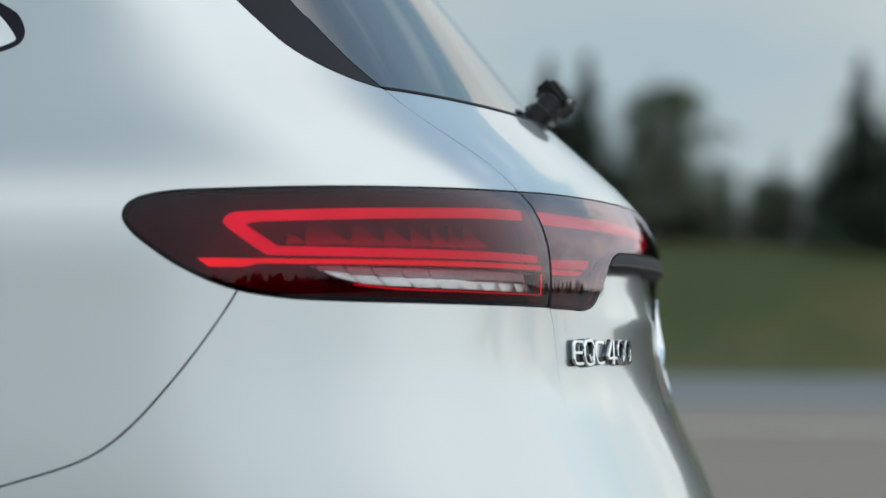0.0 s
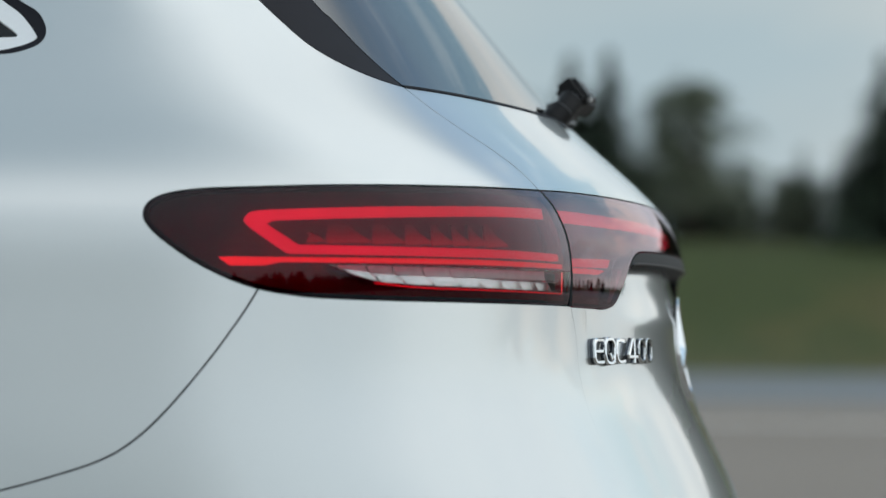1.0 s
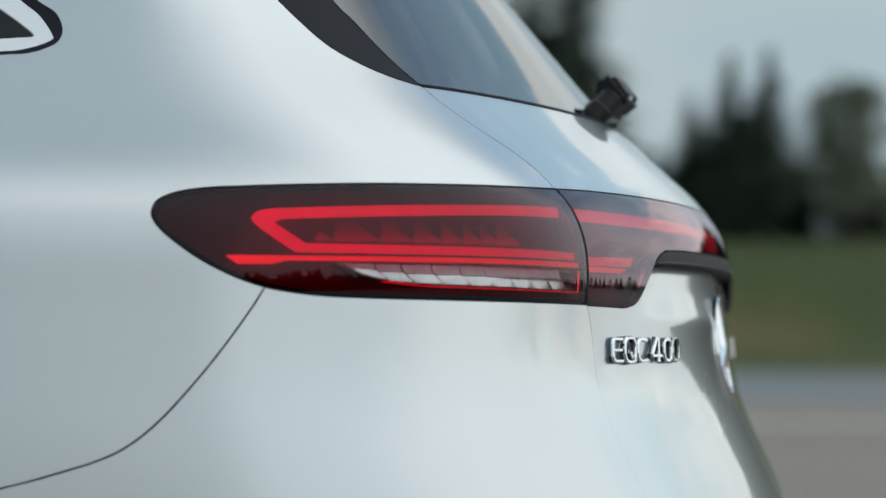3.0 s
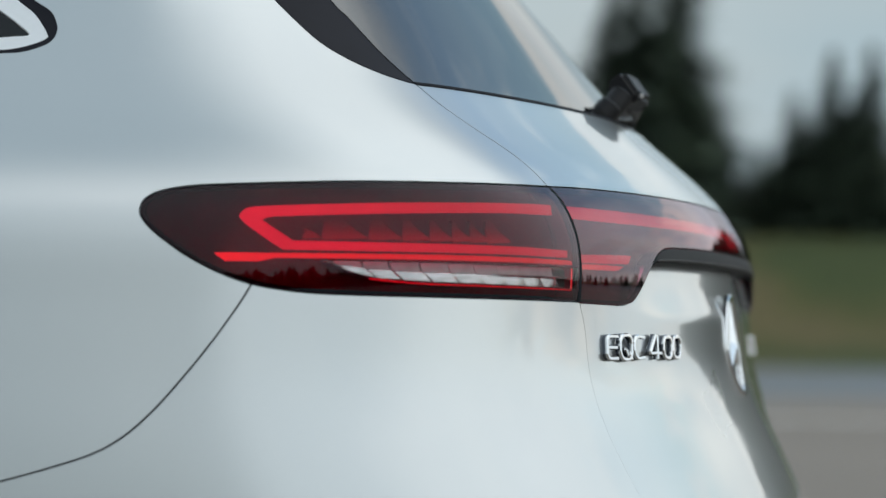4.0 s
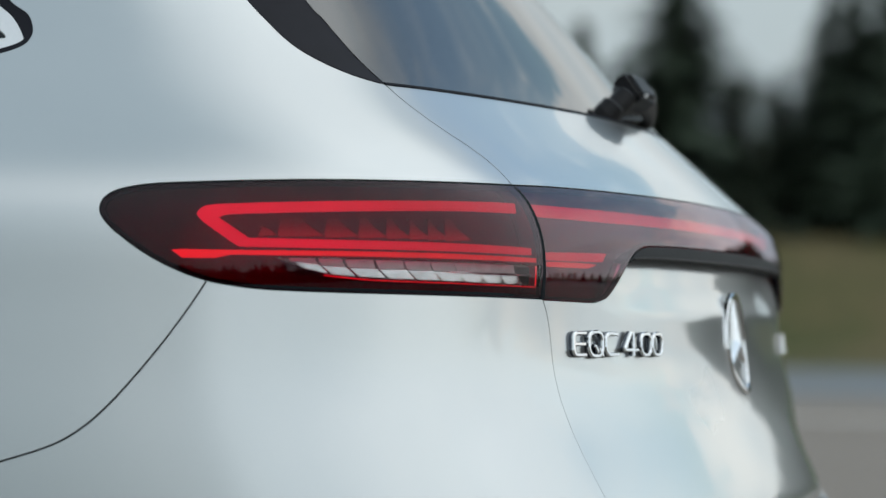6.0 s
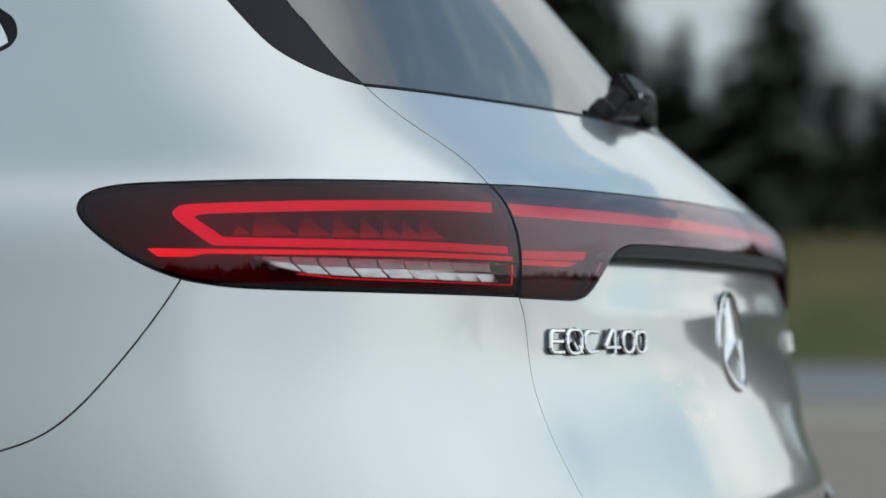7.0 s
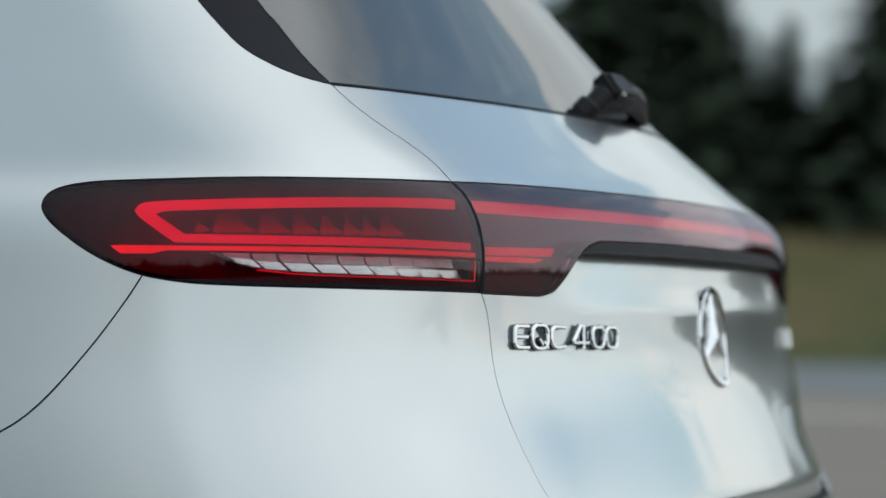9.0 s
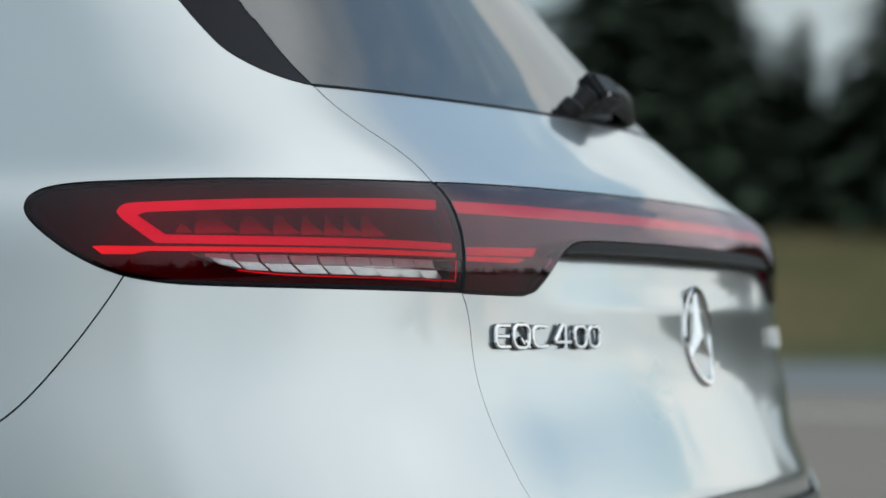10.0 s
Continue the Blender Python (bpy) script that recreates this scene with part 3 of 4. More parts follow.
WINDOW_OUT = curve([(6.2, 1.50), (7.0, 1.475), (7.7, 1.41), (8.2, 1.325), (8.45, 1.265), (8.580, 1.2388), (8.690, 1.2249), (8.743, 1.2085), (8.739, 1.1963), (8.697, 1.1884), (8.596, 1.1810), (8.476, 1.1791), (8.0, 1.172), (7.0, 1.160), (6.2, 1.155)])
WINDOW_MID = curve([(6.2, 1.494), (7.0, 1.468), (7.67, 1.40), (8.14, 1.315), (8.38, 1.262), (8.507, 1.2388), (8.613, 1.2224), (8.700, 1.2015), (8.696, 1.1951), (8.632, 1.1889), (8.549, 1.1842), (8.471, 1.1827), (8.0, 1.176), (7.0, 1.164), (6.2, 1.159)])
WINDOW_IN = curve([(6.2, 1.475), (6.9, 1.45), (7.5, 1.385), (7.95, 1.307), (8.25, 1.257), (8.416, 1.2308), (8.533, 1.2132), (8.607, 1.2000), (8.526, 1.1975), (8.455, 1.1963), (8.0, 1.190), (7.0, 1.178), (6.2, 1.172)])


def rows_of(u0, u1, z):
    k = max(2, int(abs(u1 - u0) / 0.12))
    return [(u0 + (u1 - u0) * i / k, z) for i in range(k + 1)]


def column(u, z0, z1):
    k = max(2, int(abs(z1 - z0) / 0.03))
    return [(u, z0 + (z1 - z0) * i / k) for i in range(k + 1)]


LAMP = outline(LAMP_TOP, LAMP_SEAM, LAMP_LOW)
BAND_SIDE = curve([(11.552, 1.0573), (11.602, 1.0423), (11.639, 1.0177), (11.660, 0.9944), (11.668, 0.9711), (11.665, 0.9420)])
BAND = outline(BAND_TOP, mirror(BAND_TOP), mirror(BAND_SIDE)[::-1], mirror(BAND_LOW)[::-1][:0], [(30 - u, z) for u, z in BAND_LOW], list(reversed(BAND_LOW)), list(reversed(BAND_SIDE)))
GLASS = outline(GLASS_LOW, mirror(GLASS_LOW), [(30 - u, z) for u, z in reversed(BLADE_IN)], rows_of(19.3, 10.70, 1.545), BLADE_IN)
BLADE = outline(BLADE_OUT, list(reversed(BLADE_IN)), rows_of(10.70, 9.75, 1.545))
GATE_TOP = outline(GATE_UP, BAND_TOP, mirror(BAND_TOP), [(30 - u, z) for u, z in reversed(GATE_UP)], mirror(GLASS_LOW)[::-1], list(reversed(GLASS_LOW)))
GATE_BOTTOM = outline(BAND_LOW, mirror(BAND_LOW), [(30 - u, z) for u, z in GATE_LOW], list(reversed(GATE_LOW)))
STRIP_TOP = [(u, z - 0.0015) for u, z in BAND_LOW if u > 12.62]
STRIP_AREA = outline(STRIP_TOP, mirror(STRIP_TOP), mirror(STRIP_LOW)[::-1], list(reversed(STRIP_LOW)))
ARCH_U, ARCH_Z, ARCH_R = 7.5, 0.36, 0.40     # rear wheel arch


def arch(a0, a1, n=16):
    return [(ARCH_U + ARCH_R / 0.285 * math.cos(radians(a0 + (a1 - a0) * i / n)), ARCH_Z + ARCH_R * math.sin(radians(a0 + (a1 - a0) * i / n))) for i in range(n + 1)]


FENDER_END = [q for q in FENDER if q[0] > 8.12] + [arch(65, 65, 1)[0]]
LOW_FRONT = [q for q in LAMP_LOW if q[0] < 9.677]
LOW_REAR = [q for q in LAMP_LOW if q[0] > 9.679]
FENDER_POLY = outline(column(6.0, 0.30, 1.60), rows_of(6.0, 9.6, 1.60), BLADE_OUT, GATE_UP, list(reversed(LAMP_TOP)), list(reversed(LOW_FRONT)), FENDER_END, arch(65, 180), rows_of(6.09, 6.0, 0.30))
BUMPER = outline(LOW_REAR, FENDER_END, arch(65, 0), rows_of(8.90, 21.10, 0.30), [(30 - u, z) for u, z in arch(0, 65)], [(30 - u, z) for u, z in reversed(FENDER_END)],
                 [(30 - u, z) for u, z in reversed(LOW_REAR)], [(30 - u, z) for u, z in GATE_LOW], list(reversed(GATE_LOW)))


def flip(poly):
    return [(30 - u, z) for u, z in reversed(poly)]


def sweep(name, path, half, high, mat, parent, label="", base=0.0, closed=False, taper=None, chamfer=0.35, lift=None):
    """A bar with a chamfered section laid along a line of the skin."""
    p = np.array(path, float)
    u, z = p[:, 0], p[:, 1]
    n = skin_normal(u, z)
    c = skin(u, z)
    if lift:
        c = c + n * lift(z)[:, None]
    t = (np.roll(c, -1, 0) - np.roll(c, 1, 0)) if closed else np.gradient(c, axis=0)
    t /= np.linalg.norm(t, axis=1)[:, None]
    s = np.cross(n, t)
    s /= np.linalg.norm(s, axis=1)[:, None]
    w = np.full(len(p), half) if taper is None else half * np.array([taper(i / (len(p) - 1)) for i in range(len(p))])
    sec = [(-1, 0), (-1, 1 - chamfer), (-1 + chamfer, 1), (1 - chamfer, 1), (1, 1 - chamfer), (1, 0)]
    verts, faces = [], []
    for i in range(len(p)):
        for a, b in sec:
            verts.append(c[i] + s[i] * a * w[i] + n[i] * (base + b * high))
    k, m = len(sec), len(p)
    for i in range(m if closed else m - 1):
        j = (i + 1) % m
        for q in range(k):
            r = (q + 1) % k
            faces.append((i * k + q, i * k + r, j * k + r, j * k + q))
    if not closed:
        faces.append(tuple(range(k))[::-1])
        faces.append(tuple((m - 1) * k + q for q in range(k)))
    return mesh_object(name, verts, faces, mat, parent, label)


# ---- the car ----
car = thing("car", "silver electric estate car with smoked red tail lamps, parked on asphalt", "car")
GAP_W = 0.0010
for side in (0, 1):
    f = flip if side else (lambda p: p)
    g = (lambda p: [(30 - u, z) for u, z in p]) if side else (lambda p: p)
    sheet("quarter_panel", inset(f(FENDER_POLY), GAP_W), PAINT, car, "silver metallic rear quarter panel", holes=[f(WINDOW_OUT)], thick=0.006, edge=0.0002)
    sheet("window_blade", inset(f(BLADE), GAP_W), TRIM, car, "gloss black rear window side blade", thick=0.006, edge=0.001)
    for line in (FENDER_END, GATE_UP, BLADE_OUT[18:], BLADE_IN, GATE_LOW, LAMP_TOP, LAMP_LOW):
        # upper tailgate joint is coloured greyer, for the light that reaches into it
        sweep("seal", g(line), 0.0035, 0.002, STRIP if line is GATE_UP else GAP, car, "joint seal, greyed for the light in its gap" if line is GATE_UP else "black rubber seal", base=-0.0035 if line is GATE_UP else -0.0050)
    # side window
    win = sheet("side_window", inset(f(WINDOW_OUT), 0.0006), TRIM, car, "side window in a gloss black surround with a bright moulding", holes=[f(WINDOW_MID)], depth=0.001, thick=0.006, edge=0.0015)
    sheet("moulding", inset(f(WINDOW_MID), 0.0005), SATIN, win, "satin aluminium window moulding", holes=[f(WINDOW_IN)], depth=0.002, thick=0.005, edge=0.001)
    sheet("pane", f(WINDOW_IN), SIDE_GLASS, win, "dark tinted side glass", inner=CLEAR_FACE, depth=0.005, thick=0.004)
sheet("bumper", inset(BUMPER, GAP_W), PAINT, car, "silver painted rear bumper", thick=0.006, edge=0.0002,
      lift=lambda u, z: 0.003 * step(0.74, 0.68, z) * step(3.5, 2.6, np.abs(u - 15)))


def crease(z):
    """Height above the folded line across the tailgate, with a tight radius."""
    return 0.5 * (z - 0.930 + np.sqrt((z - 0.930) ** 2 + 0.003 ** 2)) - 0.3 * (z - 0.958 + np.sqrt((z - 0.958) ** 2 + 0.010 ** 2))


def rise(z):
    """The panel leans in a little above the belly of the tailgate."""
    return 0.5 * (z - 0.868 + np.sqrt((z - 0.868) ** 2 + 0.012 ** 2))


sheet("tailgate_panel", inset(GATE_TOP, GAP_W), PAINT, car, "silver metallic panel between window and light band", thick=0.006, edge=0.0002)
sheet("tailgate_panel", inset(GATE_BOTTOM, GAP_W), PAINT, car, "silver metallic lower tailgate", thick=0.006, edge=0.0002, grid=0.0075,
      lift=lambda u, z: -0.0006 - 0.060 * rise(z) * step(11.72, 12.35, 15 - np.abs(u - 15)) - 0.29 * crease(z) * step(12.1, 13.1, 15 - np.abs(u - 15)) - 0.008 * step(0.724, 0.692, z))
for g in (lambda p: p, lambda p: [(30 - u, z) for u, z in p]):
    sweep("seal", g([(u + 0.008, z) for u, z in LAMP_SEAM]), 0.0036, 0.002, GAP, car, "black rubber seal", base=-0.0022)
sheet("rear_window", inset(GLASS, GAP_W), WINDOW, car, "dark tinted rear window", inner=CLEAR_FACE, thick=0.004)
sweep("window_seal", GLASS_LOW + mirror(GLASS_LOW)[1:], 0.0028, 0.003, GAP, car, "black rear window seal", base=-0.002)
sheet("front_body", outline(column(-6.0, 0.30, 1.60), rows_of(-6.0, 6.0, 1.60), column(6.0, 1.60, 0.30), rows_of(6.0, -6.0, 0.30)), PAINT, car, "silver front body", grid=0.06, thick=0.006)
ring = skin(np.linspace(0, 30, 121)[:-1], np.full(120, 1.5995))
mesh_object("roof", np.vstack([ring, ring * [0.97, 0.94, 1] + [-0.03, 0, 0.022]]), [(i, (i + 1) % 120, 120 + (i + 1) % 120, 120 + i) for i in range(120)] + [tuple(range(120, 240))], PAINT, car, "silver roof", smooth=True)
ring = skin(np.linspace(0, 30, 121)[:-1], np.full(120, 0.302)) * [1, 0.97, 1]
mesh_object("underbody", np.vstack([ring, ring + [0, 0, 0.05]]), [(i, (i + 1) % 120, 120 + (i + 1) % 120, 120 + i) for i in range(120)] + [tuple(range(120))[::-1], tuple(range(120, 240))], PLASTIC, car, "black plastic underbody")
# cabin lining behind the glass
bm = bmesh.new()
bmesh.ops.create_cube(bm, size=1.0, matrix=Matrix.Translation((-1.45, 0, 0.98)) @ Matrix.Diagonal((2.0, 1.35, 0.16, 1)))
bmesh.ops.bevel(bm, geom=bm.edges[:], offset=0.03, segments=2, affect="EDGES")
part("load_cover", bm, PLASTIC, car, "dark load cover behind the rear seats", smooth=False)


def wheel(x, y):
    bm = bmesh.new()
    prof = [(0.235, -0.11), (0.30, -0.12), (0.345, -0.115), (0.36, -0.09), (0.362, 0.0), (0.36, 0.09), (0.345, 0.115), (0.30, 0.12), (0.235, 0.11)]
    rings = [[bm.verts.new((r * math.cos(2 * math.pi * i / 48), w, r * math.sin(2 * math.pi * i / 48))) for i in range(48)] for r, w in prof]
    for a, b in zip(rings, rings[1:] + rings[:1]):
        for i in range(48):
            bm.faces.new((a[i], a[(i + 1) % 48], b[(i + 1) % 48], b[i]))
    w = part("wheel", bm, RUBBER, car, "road wheel with a black tyre")
    w.location = (x, y, 0.362)
    bm = bmesh.new()
    out = -0.085 if y < 0 else 0.085
    bmesh.ops.create_cone(bm, cap_ends=True, segments=40, radius1=0.236, radius2=0.225, depth=0.03, matrix=Matrix.Translation((0, out, 0)) @ Matrix.Rotation(radians(90), 4, "X"))
    for i in range(5):
        bmesh.ops.create_cube(bm, size=1.0, matrix=Matrix.Rotation(2 * math.pi * i / 5, 4, "Y") @ Matrix.Translation((0.12, out * 1.2, 0)) @ Matrix.Diagonal((0.22, 0.03, 0.05, 1)))
    part("rim", bm, ALLOY, w, "five-spoke alloy rim", smooth=False)


for x in (-3.79, -0.92):
    for y in (-0.80, 0.80):
        wheel(x, y)

# ---- tail lamps ----
U_GUIDE = outline(curve([(9.618, 1.0192), (9.646, 1.0250), (9.700, 1.0279), (9.877, 1.0300), (10.331, 1.0338), (10.821, 1.0367), (11.286, 1.0388), (11.569, 1.0393)]),
                  curve([(11.545, 1.0291), (11.178, 1.0290), (10.803, 1.0272), (10.318, 1.0240), (9.870, 1.0203), (9.768, 1.0190), (9.723, 1.0160)]),
                  curve([(9.723, 1.0160), (9.755, 1.0110), (9.868, 0.9960)]), curve([(9.868, 0.9960), (10.303, 0.9957), (10.778, 0.9957), (11.143, 0.9953), (11.634, 0.9940)]),
                  curve([(11.632, 0.9870), (11.141, 0.9878), (10.776, 0.9879), (10.302, 0.9879), (9.819, 0.9880)]), curve([(9.819, 0.9880), (9.762, 0.9952), (9.650, 1.0114), (9.618, 1.0192)]))
LINE_GUIDE = outline(curve([(9.499, 0.9836), (9.861, 0.9836), (10.776, 0.9845), (11.669, 0.9835)]), curve([(11.669, 0.9803), (10.775, 0.9811), (9.780, 0.9806)]),
                     [(9.704, 0.9771), (9.549, 0.9769)])
CLEAR_BACK = outline(curve([(10.000, 0.9776), (10.452, 0.9770), (10.950, 0.9767), (11.659, 0.9758)]), curve([(11.658, 0.9558), (10.950, 0.9578), (10.515, 0.9592), (10.290, 0.9617), (10.153, 0.9672), (10.000, 0.9776)]))
CLEAR = outline(curve([(10.000, 0.9776), (10.452, 0.9770), (10.950, 0.9767), (11.632, 0.9758)]), curve([(11.630, 0.9558), (10.950, 0.9578), (10.515, 0.9592), (10.290, 0.9617), (10.153, 0.9672), (10.000, 0.9776)]))
CLEAR_EDGE = curve([(10.25, 0.9620), (10.515, 0.9582), (10.950, 0.9567), (11.30, 0.9558), (11.660, 0.9548)])
BAND_GUIDE = outline(curve([(11.720, 1.0386), (12.469, 1.0385), (13.158, 1.0382), (14.1, 1.0380), (15.0, 1.0380)]), mirror(curve([(11.720, 1.0386), (12.469, 1.0385), (13.158, 1.0382), (14.1, 1.0380), (15.0, 1.0380)])),
                     mirror(curve([(11.695, 1.0280), (12.427, 1.0275), (13.108, 1.0277), (14.0, 1.0280), (15.0, 1.0280)]))[::-1], curve([(15.0, 1.0280), (14.0, 1.0280), (13.108, 1.0277), (12.427, 1.0275), (11.695, 1.0280)]))
BAND_LOW_GUIDE = outline(curve([(11.772, 0.9900), (12.088, 0.9912), (12.447, 0.9924)]), curve([(12.402, 0.9845), (12.086, 0.9838), (11.772, 0.9833)]))
BAND_LINE_GUIDE = outline(curve([(11.772, 0.9804), (12.085, 0.9808), (12.330, 0.9802)]), curve([(12.225, 0.9769), (11.976, 0.9769), (11.772, 0.9769)]))


def clear_bounds(u):
    """Lower and upper edge of the reversing lamp's window at u."""
    low = np.interp(u, [10.0, 10.153, 10.29, 10.515, 10.95, 11.66], [0.9776, 0.9672, 0.9617, 0.9592, 0.9578, 0.9558])
    return float(low), float(np.interp(u, [10.0, 11.66], [0.9776, 0.9758]))


def lens_curl(u, z):
    """The lamp glass curls in towards its lower edge."""
    return -(0.9 + 0.7 * step(11.65, 11.15, 15 - np.abs(u - 15))) * np.maximum(0.984 - z, 0) ** 2


def tail_lamp(side):
    f = flip if side else (lambda p: p)
    g = (lambda p: [(30 - u, z) for u, z in p]) if side else (lambda p: p)
    lamp = sheet("tail_lamp", inset(f(LAMP), -0.014), HOUSING, car, "smoked red wraparound tail lamp with a lit red loop", depth=0.026, thick=0.004)
    sheet("lamp_rim", inset(f(LAMP), 0.0016), GAP, lamp, "black lamp rim", holes=[inset(f(LAMP), 0.0042)], depth=0.0018, thick=0.004)
    sheet("lens", inset(f(LAMP), 0.0014), RED_LENS, lamp, "smoked red lens", inner=CLEAR_FACE, holes=[inset(f(CLEAR), -0.0008)], thick=0.0025, edge=0.001, grid=0.01, lift=lens_curl)
    sheet("clear_lens", inset(f(CLEAR), -0.0006), CLEAR_LENS, lamp, "clear reversing lamp lens", inner=CLEAR_FACE, thick=0.0025, lift=lens_curl)
    # right lamp's guides get no glow, standing in for dark reflections on its lens
    sheet("light_guide", inset(f(U_GUIDE), 0.0007), RED_RIB if side else GUIDE, lamp, "lit red loop-shaped light guide", depth=0.012, thick=0.0018, edge=0.001, grid=0.012)
    sheet("line_guide", f(LINE_GUIDE), RED_RIB if side else GUIDE_LOW, lamp, "thin lit red light strip", depth=0.0115, thick=0.0018, edge=0.0008, grid=0.012)
    sweep("edge_guide", g(CLEAR_EDGE + [(11.664, 0.9550), (11.668, 0.9650), (11.668, 0.9765)]), 0.0006, 0.001, RED_RIB if side else GUIDE_LOW, lamp, "thin red edge strip", base=-0.012)
    # red scoops between the arms of the loop, each running under the hooked end of the one before
    tips = [9.915, 10.00, 10.245, 10.43, 10.59, 10.73, 10.85, 10.97, 11.13]
    for i, (u0, u1) in enumerate(zip(tips, tips[1:])):
        top = 1.0085 if i == 0 else 1.0165 + 0.0007 * i
        hook = 0.045 + 0.22 * (u1 - u0)
        back = outline(curve([(u0 + 0.022, 0.9990), (u0 + 0.020, 1.0040), (u0 + 0.030, 1.0095), (u0 + 0.042, top)]))
        fin = outline(back if i else [(u0, 0.9990), (u0 + 0.01, 1.003), (u0 + 0.035, top)], curve([(u0 + 0.042 if i else u0 + 0.035, top), ((u0 + u1) / 2 - 0.03, top + 0.0004), (u1 - hook, top - 0.0002)]),
                      curve([(u1 - hook, top - 0.0002), (u1 - hook * 0.62, 1.0085 if i else 1.006), (u1 - hook * 0.34, 1.0035), (u1, 0.9990)]))
        sheet("fin", f(fin), RED_RIB if side else FIN_GLOW, lamp, depth=0.0165, thick=0.003, grid=0.006, edge=0.0006,
              lift=lambda u, z, c=(u0 + u1) / 2, q=u1 - u0: 0.0070 * ((30 - u if side else u) - c) / q - 0.0042 * step(1.000, 1.016, z))
    # silver reflector cells of the reversing lamp
    edges = [10.06, 10.215, 10.36, 10.53, 10.70, 10.865, 11.03, 11.19, 11.35, 11.50]
    for i in range(len(edges) - 1):
        for row in (0, 1):
            a, b = edges[i] + 0.015, edges[i + 1] - 0.015
            poly = []
            for u_at, order in ((a, 0), (b, 1)):
                col = []
                for k in range(7):
                    t = k / 6
                    h = t if order == 0 else 1 - t
                    frac = (0.05 + 0.44 * h) if row == 0 else (0.56 + 0.40 * h)
                    lean = 0.095 * (0.9 - frac) ** 1.6 if frac < 0.9 else 0
                    u = u_at + lean
                    lo, hi = clear_bounds(u)
                    col.append((u, lo + (hi - lo) * frac))
                poly += col
            if clear_bounds(a)[1] - clear_bounds(a)[0] > 0.003:
                sheet("reflector_cell", f(poly), MIRROR if row == 0 else SATIN_CELL, lamp, depth=0.0165, thick=0.004, grid=0.008, edge=0.0008,
                      lift=lambda u, z, c=(a + b) / 2, q=row: (0.0035 if q == 0 else 0.0022) * np.sin(((u if not side else 30 - u) - c) * 14) )
    sheet("reflector_back", inset(f(CLEAR_BACK), -0.001), DARK_CELL, lamp, "dark grey backing of the reversing lamp", depth=0.0215, thick=0.002)
    sheet("end_cell", f(outline(column(11.505, 0.9580, 0.9745), rows_of(11.505, 11.655, 0.9745), column(11.655, 0.9745, 0.9570), rows_of(11.655, 11.505, 0.9575))), END_CELL, lamp, "dark grey end of the reversing lamp", depth=0.018, thick=0.003, grid=0.01)
    for i in range(40):
        u = 10.98 + 0.0165 * i
        lo, hi = clear_bounds(u)
        m = lo + (hi - lo) * 0.53
        sweep("tooth", g([(u, m - 0.0010), (u, m + 0.0012)]), 0.0009, 0.0014, CHROME, lamp, base=-0.0130)
    sweep("end_bar", g([(11.50 + 0.019 * k, 0.9668 - 0.0001 * k) for k in range(9)]), 0.0006, 0.0012, CHROME, lamp, "thin bright bar", base=-0.0145)


tail_lamp(0)
tail_lamp(1)

band = sheet("light_band", inset(BAND, -0.008), HOUSING, car, "smoked red light band across the tailgate", depth=0.024, thick=0.004)
sheet("lamp_rim", inset(BAND, 0.0012), GAP, band, "black lamp rim", holes=[inset(BAND, 0.0038)], depth=0.0018, thick=0.004)
sheet("lens", inset(BAND, 0.0010), BAND_LENS, band, "smoked red lens", inner=CLEAR_FACE, thick=0.0025, edge=0.001, grid=0.01, lift=lens_curl)
sheet("light_guide", BAND_GUIDE, GUIDE, band, "lit red light strip across the tailgate", depth=0.012, thick=0.0018, edge=0.001, grid=0.012)
sheet("light_guide", BAND_LOW_GUIDE, GUIDE, band, "short lit red light strip", depth=0.012, thick=0.0018, edge=0.0008, grid=0.01)
sheet("line_guide", BAND_LINE_GUIDE, GUIDE_LOW, band, "thin lit red light strip", depth=0.012, thick=0.0018, edge=0.0008, grid=0.01)
sheet("handle_strip", inset(STRIP_AREA, 0.0005), STRIP, car, "dark grey strip under the light band", depth=-0.001, thick=0.020, edge=0.0012)
sweep("strip_lip", STRIP_LOW[2:] + mirror(STRIP_LOW[2:])[1:], 0.0010, 0.0022, PLASTIC, car, "black lower lip", base=0.0)

# ---- model lettering and emblems ----
badge = new("model_badge", None)
badge.parent = car
tagged(badge, "raised chrome model lettering")
B_U, B_W, B_Z, B_H = 11.925, 1.150, 0.8845, 0.0262


def stroke(points, closed=False):
    path = [(B_U + B_W * s, B_Z + B_H * h) for s, h in points]
    return path


def arc(cx, cy, rx, ry, a0, a1, n=10):
    return [(cx + rx * math.cos(radians(a0 + (a1 - a0) * i / n)), cy + ry * math.sin(radians(a0 + (a1 - a0) * i / n))) for i in range(n + 1)]


def round_box(x0, x1, y0, y1, r, ry):
    return arc(x1 - r, y1 - ry, r, ry, 90, 0, 6) + arc(x1 - r, y0 + ry, r, ry, 0, -90, 6) + arc(x0 + r, y0 + ry, r, ry, -90, -180, 6) + arc(x0 + r, y1 - ry, r, ry, 180, 90, 6)


